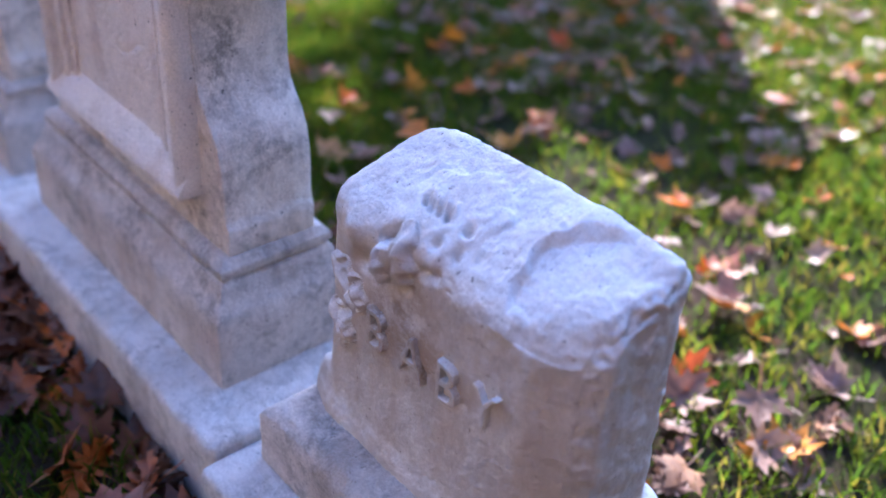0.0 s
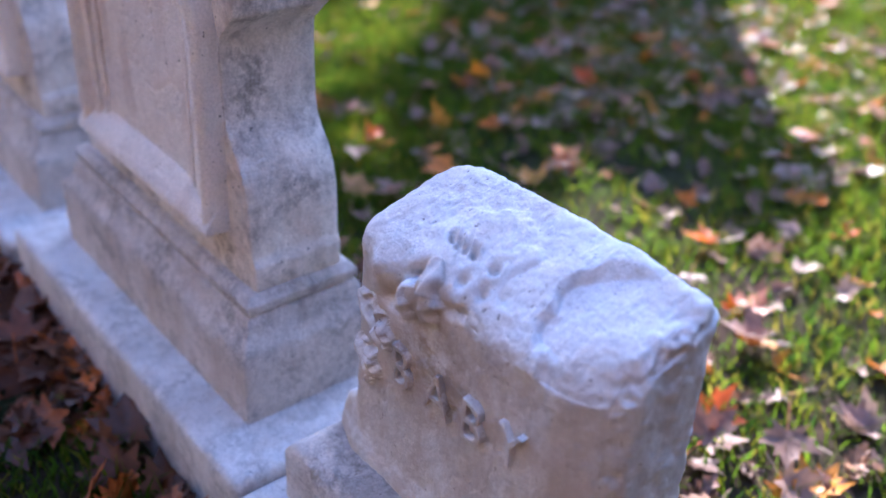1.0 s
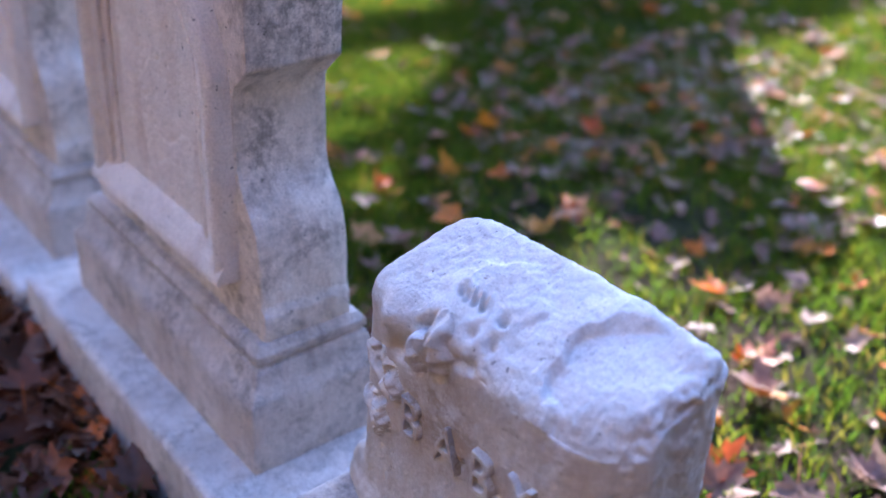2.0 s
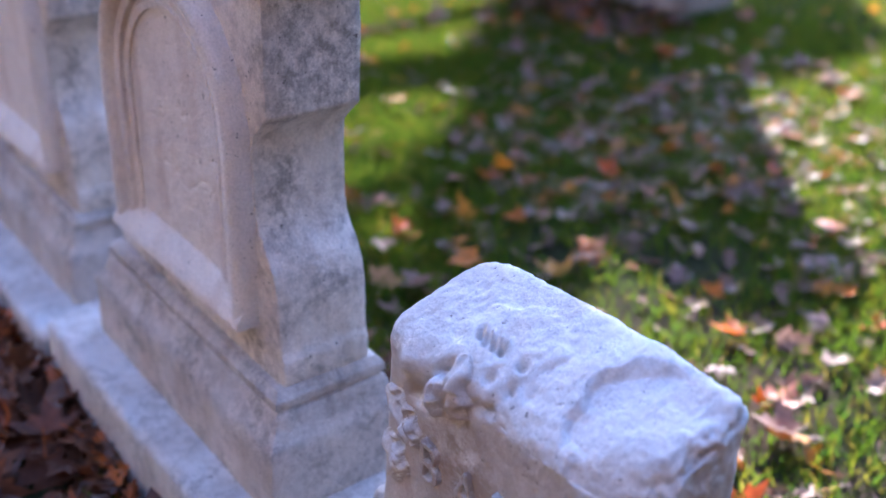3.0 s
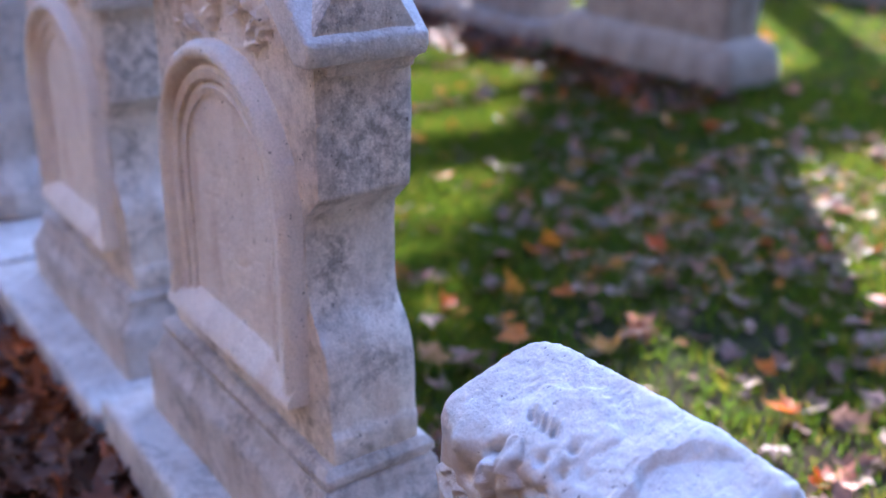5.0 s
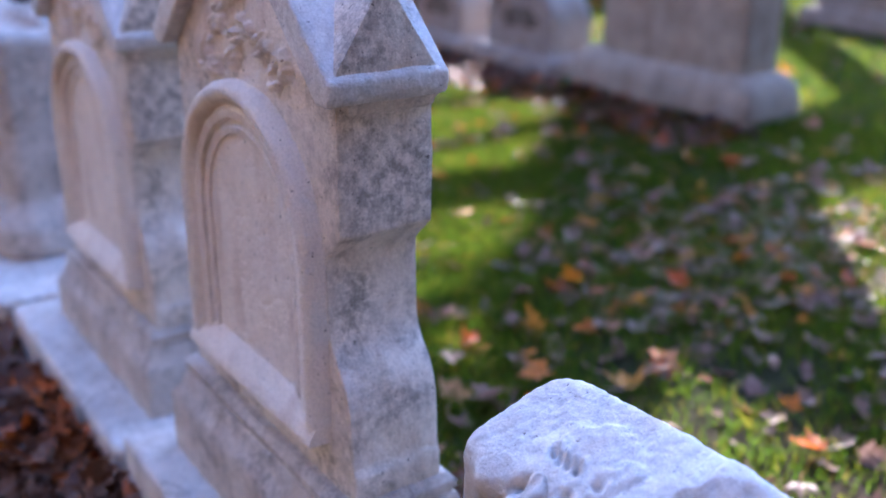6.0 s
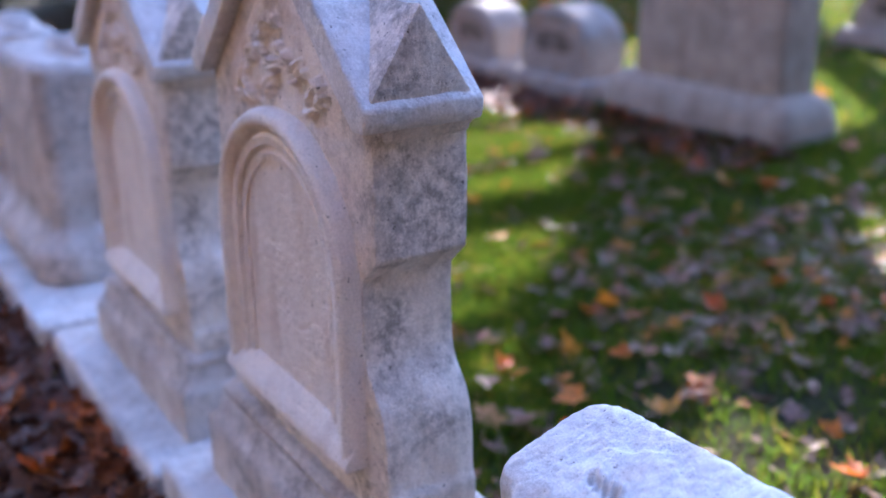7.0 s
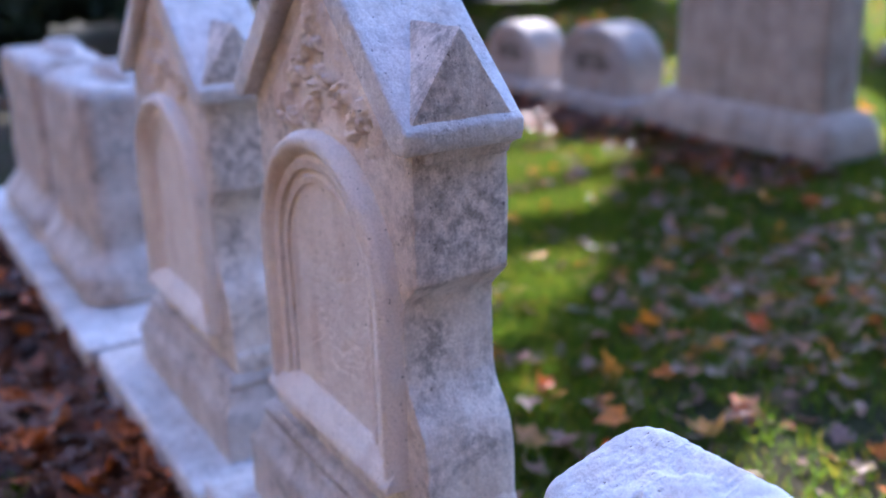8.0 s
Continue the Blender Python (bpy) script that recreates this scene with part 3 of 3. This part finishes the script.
# ---------------------------------------------------------------- far stones
def far_monument():
    t = thing("family_monument", (-2.1, 2.86, 0.05), "broad dark grey granite monument block on a rounded base", "monument")
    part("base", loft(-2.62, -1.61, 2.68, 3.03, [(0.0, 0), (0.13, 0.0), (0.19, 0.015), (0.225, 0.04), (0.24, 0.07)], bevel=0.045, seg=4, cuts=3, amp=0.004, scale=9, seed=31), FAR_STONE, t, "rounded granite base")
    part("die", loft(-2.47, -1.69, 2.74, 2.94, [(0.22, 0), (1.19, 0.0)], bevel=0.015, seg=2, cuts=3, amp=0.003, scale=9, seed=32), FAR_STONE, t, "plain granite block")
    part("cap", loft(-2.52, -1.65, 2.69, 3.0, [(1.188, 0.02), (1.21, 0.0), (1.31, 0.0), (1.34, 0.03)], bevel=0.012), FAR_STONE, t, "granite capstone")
    return t


far_monument()


def round_marker(name, cx, y, w, h, d, label, mat):
    t = thing(name, (cx, y + d / 2, 0.05), label, "headstone", "far round-topped markers")
    part("base", loft(cx - w * 0.60, cx + w * 0.60, y - 0.06, y + d + 0.06, [(0.0, 0), (0.13, 0.0), (0.15, 0.02)], bevel=0.012), mat, t, "granite base slab")
    pts = [(cx - w / 2, 0.145), (cx - w / 2, h - w * 0.36)]
    pts += [(cx + w / 2 * math.cos(a), h - w * 0.36 + w * 0.36 * math.sin(a)) for a in [math.pi - math.pi * k / 14 for k in range(1, 14)]]
    pts += [(cx + w / 2, h - w * 0.36), (cx + w / 2, 0.145)]
    die = part("die", extrude_xz(pts, y, y + d, bevel=0.015, cuts=3, amp=0.003, scale=14, seed=cx), mat, t)
    ring = [(cx + (w / 2 - 0.05) * math.cos(a), y - 0.0, h - w * 0.36 + (w * 0.36 - 0.05) * math.sin(a), math.cos(a), math.sin(a)) for a in [math.pi - math.pi * k / 14 for k in range(15)]]
    for k, (wide, up) in enumerate(((0.34, 0.47), (0.52, 0.40), (0.46, 0.33))):
        for side in (-1, 1):
            bar = loft(cx + side * w * wide * 0.28 - w * wide * 0.24, cx + side * w * wide * 0.28 + w * wide * 0.24, y - 0.003, y + 0.01, [(h * up + 0.10, 0), (h * up + 0.125, 0)], bevel=0)
            part("inscription_bar", bar, BARK, die, "dark worn line of inscription")
    part("arch_moulding", sweep(ring, [(0, -0.004), (0, 0.01), (0.02, 0.014), (0.035, 0.0)]), mat, die)
    return t


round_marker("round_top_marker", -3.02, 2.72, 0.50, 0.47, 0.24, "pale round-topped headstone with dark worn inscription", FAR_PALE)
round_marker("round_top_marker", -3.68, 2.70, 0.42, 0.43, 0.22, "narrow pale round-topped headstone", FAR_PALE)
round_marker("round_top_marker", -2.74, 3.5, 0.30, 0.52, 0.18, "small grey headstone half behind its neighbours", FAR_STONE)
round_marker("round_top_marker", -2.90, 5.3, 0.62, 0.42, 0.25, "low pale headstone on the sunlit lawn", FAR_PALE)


# ---------------------------------------------------------------- trees
def limb(bm, a, b, r0, r1, n=9, steps=5, wob=0.05, seed=0):
    a, b = Vector(a), Vector(b)
    ax = (b - a).normalized()
    u = ax.orthogonal().normalized()
    w = ax.cross(u)
    rings = []
    for i in range(steps + 1):
        s = i / steps
        c = a.lerp(b, s) + (u * noise.noise((s * 3, seed, 0)) + w * noise.noise((s * 3, seed, 5))) * wob * min(1, 4 * s)
        r = r0 + (r1 - r0) * s
        rings.append([bm.verts.new(c + (u * math.cos(2 * math.pi * k / n) + w * math.sin(2 * math.pi * k / n)) * r * (1 + 0.12 * noise.noise((k * 1.3, s * 4, seed)))) for k in range(n)])
    for p, q in zip(rings, rings[1:]):
        for k in range(n):
            bm.faces.new((p[k], p[(k + 1) % n], q[(k + 1) % n], q[k]))


def leaf_cloud(name, pts, size, mat, seed):
    rs = np.random.RandomState(seed)
    n = len(pts)
    pts = np.asarray(pts)
    d1 = rs.normal(size=(n, 3)); d1 /= np.linalg.norm(d1, axis=1)[:, None]
    d2 = np.cross(d1, rs.normal(size=(n, 3))); d2 /= np.linalg.norm(d2, axis=1)[:, None]
    s = size * rs.uniform(0.6, 1.4, (n, 1))
    v = np.stack([pts - d1 * s * 0.5, pts + d2 * s * 0.33, pts + d1 * s * 0.5, pts - d2 * s * 0.33], 1).reshape(-1, 3)
    f = np.arange(4 * n).reshape(-1, 4)
    me = bpy.data.meshes.new(name)
    me.from_pydata(v.tolist(), [], f.tolist())
    me.materials.append(mat)
    return me


def shade_tree():
    """An unseen tree behind the monument, added so its crown shades the stones."""
    base = Vector((-5.35, 7.1, 0.0))
    t = thing("autumn_tree", base, "unseen autumn tree added to shade the row of stones", "tree")
    bm = bmesh.new()
    limb(bm, base, base + Vector((0.1, 0.1, 3.2)), 0.20, 0.15, 14, 8, 0.08, 1)
    rs = random.Random(6)
    for k in range(9):
        a = 2 * math.pi * k / 9
        s = base + Vector((0.1, 0.1, 2.6 + 0.08 * k))
        limb(bm, s, base + Vector((-1.7 + 0.9 * math.cos(a), -1.5 + 0.9 * math.sin(a), rs.uniform(3.6, 5.2))), 0.07, 0.02, 7, 6, 0.2, k)
    part("trunk", bm, BARK, t, "grey-brown trunk and limbs")
    r2 = np.random.RandomState(12)
    pts = []
    sd = np.array(sun_dir)
    while len(pts) < 17000:
        # a point in the shade on the row of stones, carried up towards the sun
        s, a = r2.uniform(-3.6, 0.62), r2.uniform(-3.6, 2.7)
        # crown outline cut to leave the wanted sunlit areas on the lawn
        edge = -0.80 + 0.08 * math.sin(s * 9)
        if s < -0.66 + 0.05 * math.sin(a * 3):
            edge = -3.4
        elif s < -0.25:
            edge = -1.05
        elif s > 0.06 + 0.04 * math.sin(a * 6):
            edge = -3.6 if s < 0.30 else -0.35
        if s > 0.50 + 0.08 * math.sin(a * 5) or a < edge:
            continue
        g = np.array([(s + a) / math.sqrt(2), (s - a) / math.sqrt(2), 0.05])
        pts.append(g + sd * r2.uniform(8.6, 11.2))
    ob = new("crown", leaf_cloud("crown", np.array(pts) - np.array(base), 0.20, CROWN, 3))
    ob.parent = t
    return t


shade_tree()


def evergreen(at, w, h, seed):
    t = thing("evergreen_shrub", at, "dense dark evergreen shrub in deep shade", "shrub", "dark evergreen shrubs")
    bm = bmesh.new()
    limb(bm, at, Vector(at) + Vector((0, 0, h * 0.8)), 0.09, 0.03, 8, 5, 0.05, seed)
    part("trunk", bm, BARK, t)
    rs = np.random.RandomState(seed)
    d = rs.normal(size=(9000, 3)); d /= np.linalg.norm(d, axis=1)[:, None]
    r = rs.uniform(0.55, 1.0, (9000, 1)) ** 0.5
    lump = np.array([1 + 0.22 * noise.noise(Vector(q) * 2.5 + Vector((seed, 0, 0))) for q in d])[:, None]
    p = d * r * lump * np.array([w, w, h / 2]) + np.array([0, 0, h * 0.52])
    p = p[p[:, 2] > 0.0]
    ob = new("crown", leaf_cloud("crown", p, 0.16, EVERGREEN, seed))
    ob.parent = t
    return t


for k, (x, y, w, h) in enumerate(((-8.2, 0.9, 1.2, 2.6), (-8.6, 2.4, 1.3, 3.0), (-8.8, 3.9, 1.1, 2.6), (-8.7, 5.4, 1.2, 2.8), (-7.6, 6.6, 1.1, 2.6))):
    evergreen((x, y, 0.0), w, h, 40 + k)


def border_tree(at, h, w, seed, leaves, label):
    t = thing("border_tree", at, label, "tree", "trees round the burial ground")
    base = Vector(at)
    bm = bmesh.new()
    limb(bm, base, base + Vector((0, 0, h * 0.75)), 0.22, 0.07, 10, 7, 0.2, seed)
    for k in range(6):
        s = base + Vector((0, 0, h * (0.25 + 0.07 * k)))
        limb(bm, s, s + Vector((w * 0.8 * math.cos(k * 2.4), w * 0.8 * math.sin(k * 2.4), h * 0.15)), 0.08, 0.02, 6, 4, 0.2, seed + k)
    part("trunk", bm, BARK, t)
    rs = np.random.RandomState(seed)
    d = rs.normal(size=(3200, 3)); d /= np.linalg.norm(d, axis=1)[:, None]
    lump = np.array([1 + 0.3 * noise.noise(Vector(q) * 2.2 + Vector((seed, 0, 0))) for q in d])[:, None]
    p = d * rs.uniform(0.3, 1.0, (3200, 1)) ** 0.5 * lump * np.array([w, w, h * 0.5]) + np.array([0, 0, h * 0.54])
    ob = new("crown", leaf_cloud("crown", p[p[:, 2] > 0.1], 0.62, leaves, seed))
    ob.parent = t
    return t


# unseen trees, added: pale gold crowns bounce warm light onto the stone fronts
for k in range(9):
    a = radians(214 + 11.0 * k)
    border_tree((11.5 * math.cos(a), 11.5 * math.sin(a), -0.05), 10.0 + 1.2 * math.sin(k * 2.1), 2.2, 70 + k, GOLDEN, "unseen pale golden tree added to bounce warm light on the stones")
# unseen trees, added: dark crowns keep low sky off the right-hand stone faces
for k in range(9):
    a = radians(316 + 12 * k)
    border_tree((9.5 * math.cos(a), 9.5 * math.sin(a), -0.05), 10.0 + 1.2 * math.sin(k * 2.1), 2.2, 90 + k, RUSSET, "unseen dark russet tree added to block low sky")


# ---------------------------------------------------------------- grass
def grass():
    rs = np.random.RandomState(5)
    n = 170000
    d = np.concatenate([rs.uniform(0, 2.8, n * 3 // 4), rs.uniform(0, 4.5, n - n * 3 // 4)])
    x = rs.uniform(-2.9, 1.1, n)
    y = 0.24 + d
    keep = np.array([noise.noise((a * 1.6, b * 1.6, 7)) + 0.6 * noise.noise((a * 6, b * 6, 1)) + 0.95 > 0.9 * q for a, b, q in zip(x, y, rs.rand(n))])
    x, y = x[keep], y[keep]
    fx, fy = rs.uniform(-1.2, 0.4, 9000), rs.uniform(-0.5, -0.08, 9000)
    fk = np.array([noise.noise((a * 3, b * 3, 9)) > 0.12 or math.hypot(a + 0.10, b + 0.17) < 0.13 for a, b in zip(fx, fy)])
    x, y = np.concatenate([x, fx[fk]]), np.concatenate([y, fy[fk]])
    # thicker turf following the sunlit strip behind the row, added to brighten it
    ts, ta = rs.uniform(-0.75, 0.10, 34000), rs.uniform(-3.0, -0.75, 34000)
    tx, ty = (ts + ta) / math.sqrt(2), (ts - ta) / math.sqrt(2)
    tk = ty > 0.3
    x, y = np.concatenate([x, tx[tk]]), np.concatenate([y, ty[tk]])
    near = len(x)
    x, y = np.concatenate([x, rs.uniform(-8.0, -0.5, 60000)]), np.concatenate([y, rs.uniform(2.6, 9.5, 60000)])
    n = len(x)
    coarse = np.where(np.arange(n) < near, 1.0, 3.0)
    z = np.array([ground_height(a, b) for a, b in zip(x, y)]) - 0.004
    a = rs.uniform(0, 2 * math.pi, n)
    h = rs.uniform(0.016, 0.046, n)
    w = rs.uniform(0.0014, 0.0028, n) * coarse
    lean = rs.uniform(0.2, 1.1, n) * h
    b = rs.uniform(0, 2 * math.pi, n)
    p = np.stack([x, y, z], 1)
    side = np.stack([np.cos(a) * w, np.sin(a) * w, 0 * w], 1)
    ld = np.stack([np.cos(b) * lean, np.sin(b) * lean, 0 * h], 1)
    up = np.stack([0 * h, 0 * h, h], 1)
    mid = p + ld * 0.35 + up * 0.6
    v = np.stack([p - side, p + side, mid + side * 0.8, mid - side * 0.8, p + ld + up], 1).reshape(-1, 3)
    k = np.arange(n) * 5
    f = np.stack([k, k + 1, k + 2, k + 3], 1).tolist() + np.stack([k + 3, k + 2, k + 4], 1).tolist()
    me = bpy.data.meshes.new("grass")
    me.from_pydata(v.tolist(), [], f)
    me.materials.append(GRASS)
    tagged(new("grass", me), "short patchy green lawn grass", "grass", kind="stuff")


grass()


# ---------------------------------------------------------------- fallen leaves
def maple_outline():
    lobes = [(0, 1.0), (18, 0.62), (30, 0.72), (42, 0.46), (62, 0.92), (80, 0.60), (92, 0.66), (108, 0.40), (130, 0.62), (150, 0.34), (172, 0.22)]
    right = [(r * math.sin(radians(a)), r * math.cos(radians(a))) for a, r in lobes]
    return right + [(-x, y) for x, y in right[::-1] if x > 0.001]


def oak_outline():
    pts = []
    for k in range(15):
        s = k / 14
        w = 0.36 * math.sin(math.pi * (0.08 + 0.86 * s)) * (1 + 0.38 * math.cos(k * math.pi))
        pts.append((w, -0.8 + 1.8 * s))
    return pts + [(-x, y) for x, y in pts[::-1]]


def leaf_mesh(name, outline, curl, fold, seed, mat, size=0.052):
    """A thin leaf: fan of rings from the midrib out, curled and wavy, with a stalk."""
    bm = bmesh.new()
    rings = []
    for s in (0.33, 0.66, 1.0):
        ring = []
        for x, y in outline:
            px, py = x * s, y * s
            z = curl * (px * px + py * py) + fold * abs(px) + 0.16 * s * noise.noise((px * 2.2, py * 2.2, seed)) + 0.05 * noise.noise((px * 7, py * 7, seed))
            ring.append(bm.verts.new((px * size, py * size, z * size)))
        rings.append(ring)
    c = bm.verts.new((0, 0, 0))
    n = len(outline)
    for k in range(n):
        bm.faces.new((c, rings[0][k], rings[0][(k + 1) % n]))
        for a, b in zip(rings, rings[1:]):
            bm.faces.new((a[k], b[k], b[(k + 1) % n], a[(k + 1) % n]))
    st = [bm.verts.new((x * size, y * size, z * size)) for x, y, z in ((-0.02, -0.2, 0), (0.02, -0.2, 0), (0.04, -0.95, 0.18), (0.0, -0.95, 0.18))]
    bm.faces.new(st)
    return smooth_mesh(bm, name, mat, 2.5)


KINDS = []
for i in range(6):
    KINDS.append(leaf_mesh("maple_leaf", maple_outline(), (0.25, -0.12, 0.38, 0.1, -0.25, 0.3)[i], (0.25, 0.1, -0.2, 0.35, 0.15, 0.4)[i], i * 3.1, LEAF))
for i in range(2):
    KINDS.append(leaf_mesh("oak_leaf", oak_outline(), 0.2, 0.3 - 0.5 * i, i * 2.3 + 40, LEAF))


def drop_leaf(x, y, size, yaw, tilt, k, lift=0.012):
    ob = new("fallen_leaf", KINDS[k])
    ob.matrix_world = pose(x, y, ground_height(x, y) + lift, tilt[0], tilt[1], yaw) @ Matrix.Scale(size, 4)
    return tagged(ob, "dry curled brown and orange autumn leaf lying on the lawn", "leaf", "fallen leaves")


rl = random.Random(21)
placed = 0
while placed < 280:
    x, y = rl.uniform(-2.2, 0.75), 0.30 + rl.random() ** 1.2 * 2.3
    if noise.noise((x * 1.3, y * 1.3, 4)) + rl.uniform(-0.5, 0.5) < -0.12:
        continue
    drop_leaf(x, y, rl.uniform(0.55, 1.15), rl.uniform(0, 360), (rl.gauss(0, 16), rl.gauss(0, 16)), rl.randrange(8), rl.uniform(0.008, 0.03))
    placed += 1


def litter(name, count, region, mat, label, lift, smin=0.6, smax=1.2, tilt=0.3, seed=0):
    """Many leaves joined into one drift."""
    rs = random.Random(seed)
    shapes = []
    for i in range(5):
        me = leaf_mesh("shape", maple_outline() if i < 3 else oak_outline(), rs.uniform(-0.3, 0.45), rs.uniform(-0.3, 0.5), i * 7.7 + seed, mat)
        shapes.append(([v.co.copy() for v in me.vertices], [tuple(p.vertices) for p in me.polygons]))
        bpy.data.meshes.remove(me)
    vs, fs = [], []
    for _ in range(count):
        p = region(rs)
        if p is None:
            continue
        co, fa = shapes[rs.randrange(5)]
        m = pose(p[0], p[1], ground_height(*p) + rs.uniform(0, lift), math.degrees(rs.gauss(0, tilt)), math.degrees(rs.gauss(0, tilt)), rs.uniform(0, 360)) @ Matrix.Scale(rs.uniform(smin, smax), 4)
        o = len(vs)
        vs += [tuple(m @ c) for c in co]
        fs += [tuple(o + i for i in q) for q in fa]
    me = bpy.data.meshes.new(name)
    me.from_pydata(vs, [], fs)
    me.materials.append(mat)
    me.shade_smooth()
    tagged(new(name, me), label, "leaves", kind="stuff")


def front_drift(rs):
    x = rs.uniform(-4.0, 0.5)
    y = -0.065 - rs.random() ** 1.3 * (0.55 - 0.35 * min(0, x + 1.0) * 0.5)
    if math.hypot(x + 0.10, (y + 0.17) * 1.2) < 0.12 and rs.random() < 0.8:
        return None
    return (x, y)


litter("leaf_drift", 2600, front_drift, LITTER, "deep drift of dark brown and rust autumn leaves before the stones", 0.03, 0.6, 1.25, 0.45, 1)


def lawn_far(rs):
    x, y = rs.uniform(-7, 1.0), 0.3 + rs.random() * 8
    if noise.noise((x * 0.9, y * 0.9, 14)) + rs.uniform(-0.5, 0.5) < 0.0:
        return None
    return (x, y)


litter("scattered_leaves", 3800, lawn_far, LEAF, "scattered dry autumn leaves over the farther lawn", 0.02, 0.5, 1.2, 0.3, 2)


def lawn_near(rs):
    x, y = rs.uniform(-2.6, 0.9), 0.3 + rs.random() * 2.6
    if noise.noise((x * 1.1, y * 1.1, 24)) + rs.uniform(-0.4, 0.4) < -0.15:
        return None
    return (x, y)


litter("small_leaves", 1300, lawn_near, LEAF, "small broken dry leaves trodden into the lawn", 0.018, 0.3, 0.9, 0.25, 5)


def front_far(rs):
    return (rs.uniform(-5, 4), -0.4 - rs.random() * 4)


litter("leaf_carpet", 4200, front_far, LITTER, "open carpet of dry leaves on the ground before the stones", 0.015, 0.9, 1.5, 0.2, 6)


def behind_row(rs):
    x = rs.uniform(-2.4, 0.3)
    return (x, 0.25 + rs.random() ** 2 * 0.25)


litter("leaf_drift_behind", 260, behind_row, LITTER, "brown leaves caught behind the stones", 0.02, 0.6, 1.1, 0.4, 3)


def far_base_leaves(rs):
    return (rs.uniform(-4.2, -1.5), 2.64 - rs.random() ** 1.4 * 0.42)


litter("leaf_drift_far", 900, far_base_leaves, LITTER, "rust-brown leaves blown against the far stones", 0.03, 0.6, 1.2, 0.4, 8)


def shaded_patch(rs):
    x, y = rs.gauss(-0.75, 0.34), rs.gauss(1.62, 0.30)
    return (x, y) if y > 0.4 else None


litter("leaf_patch", 420, shaded_patch, LEAF, "dull brown leaves lying close together on thin grass", 0.015, 0.5, 1.1, 0.25, 9)
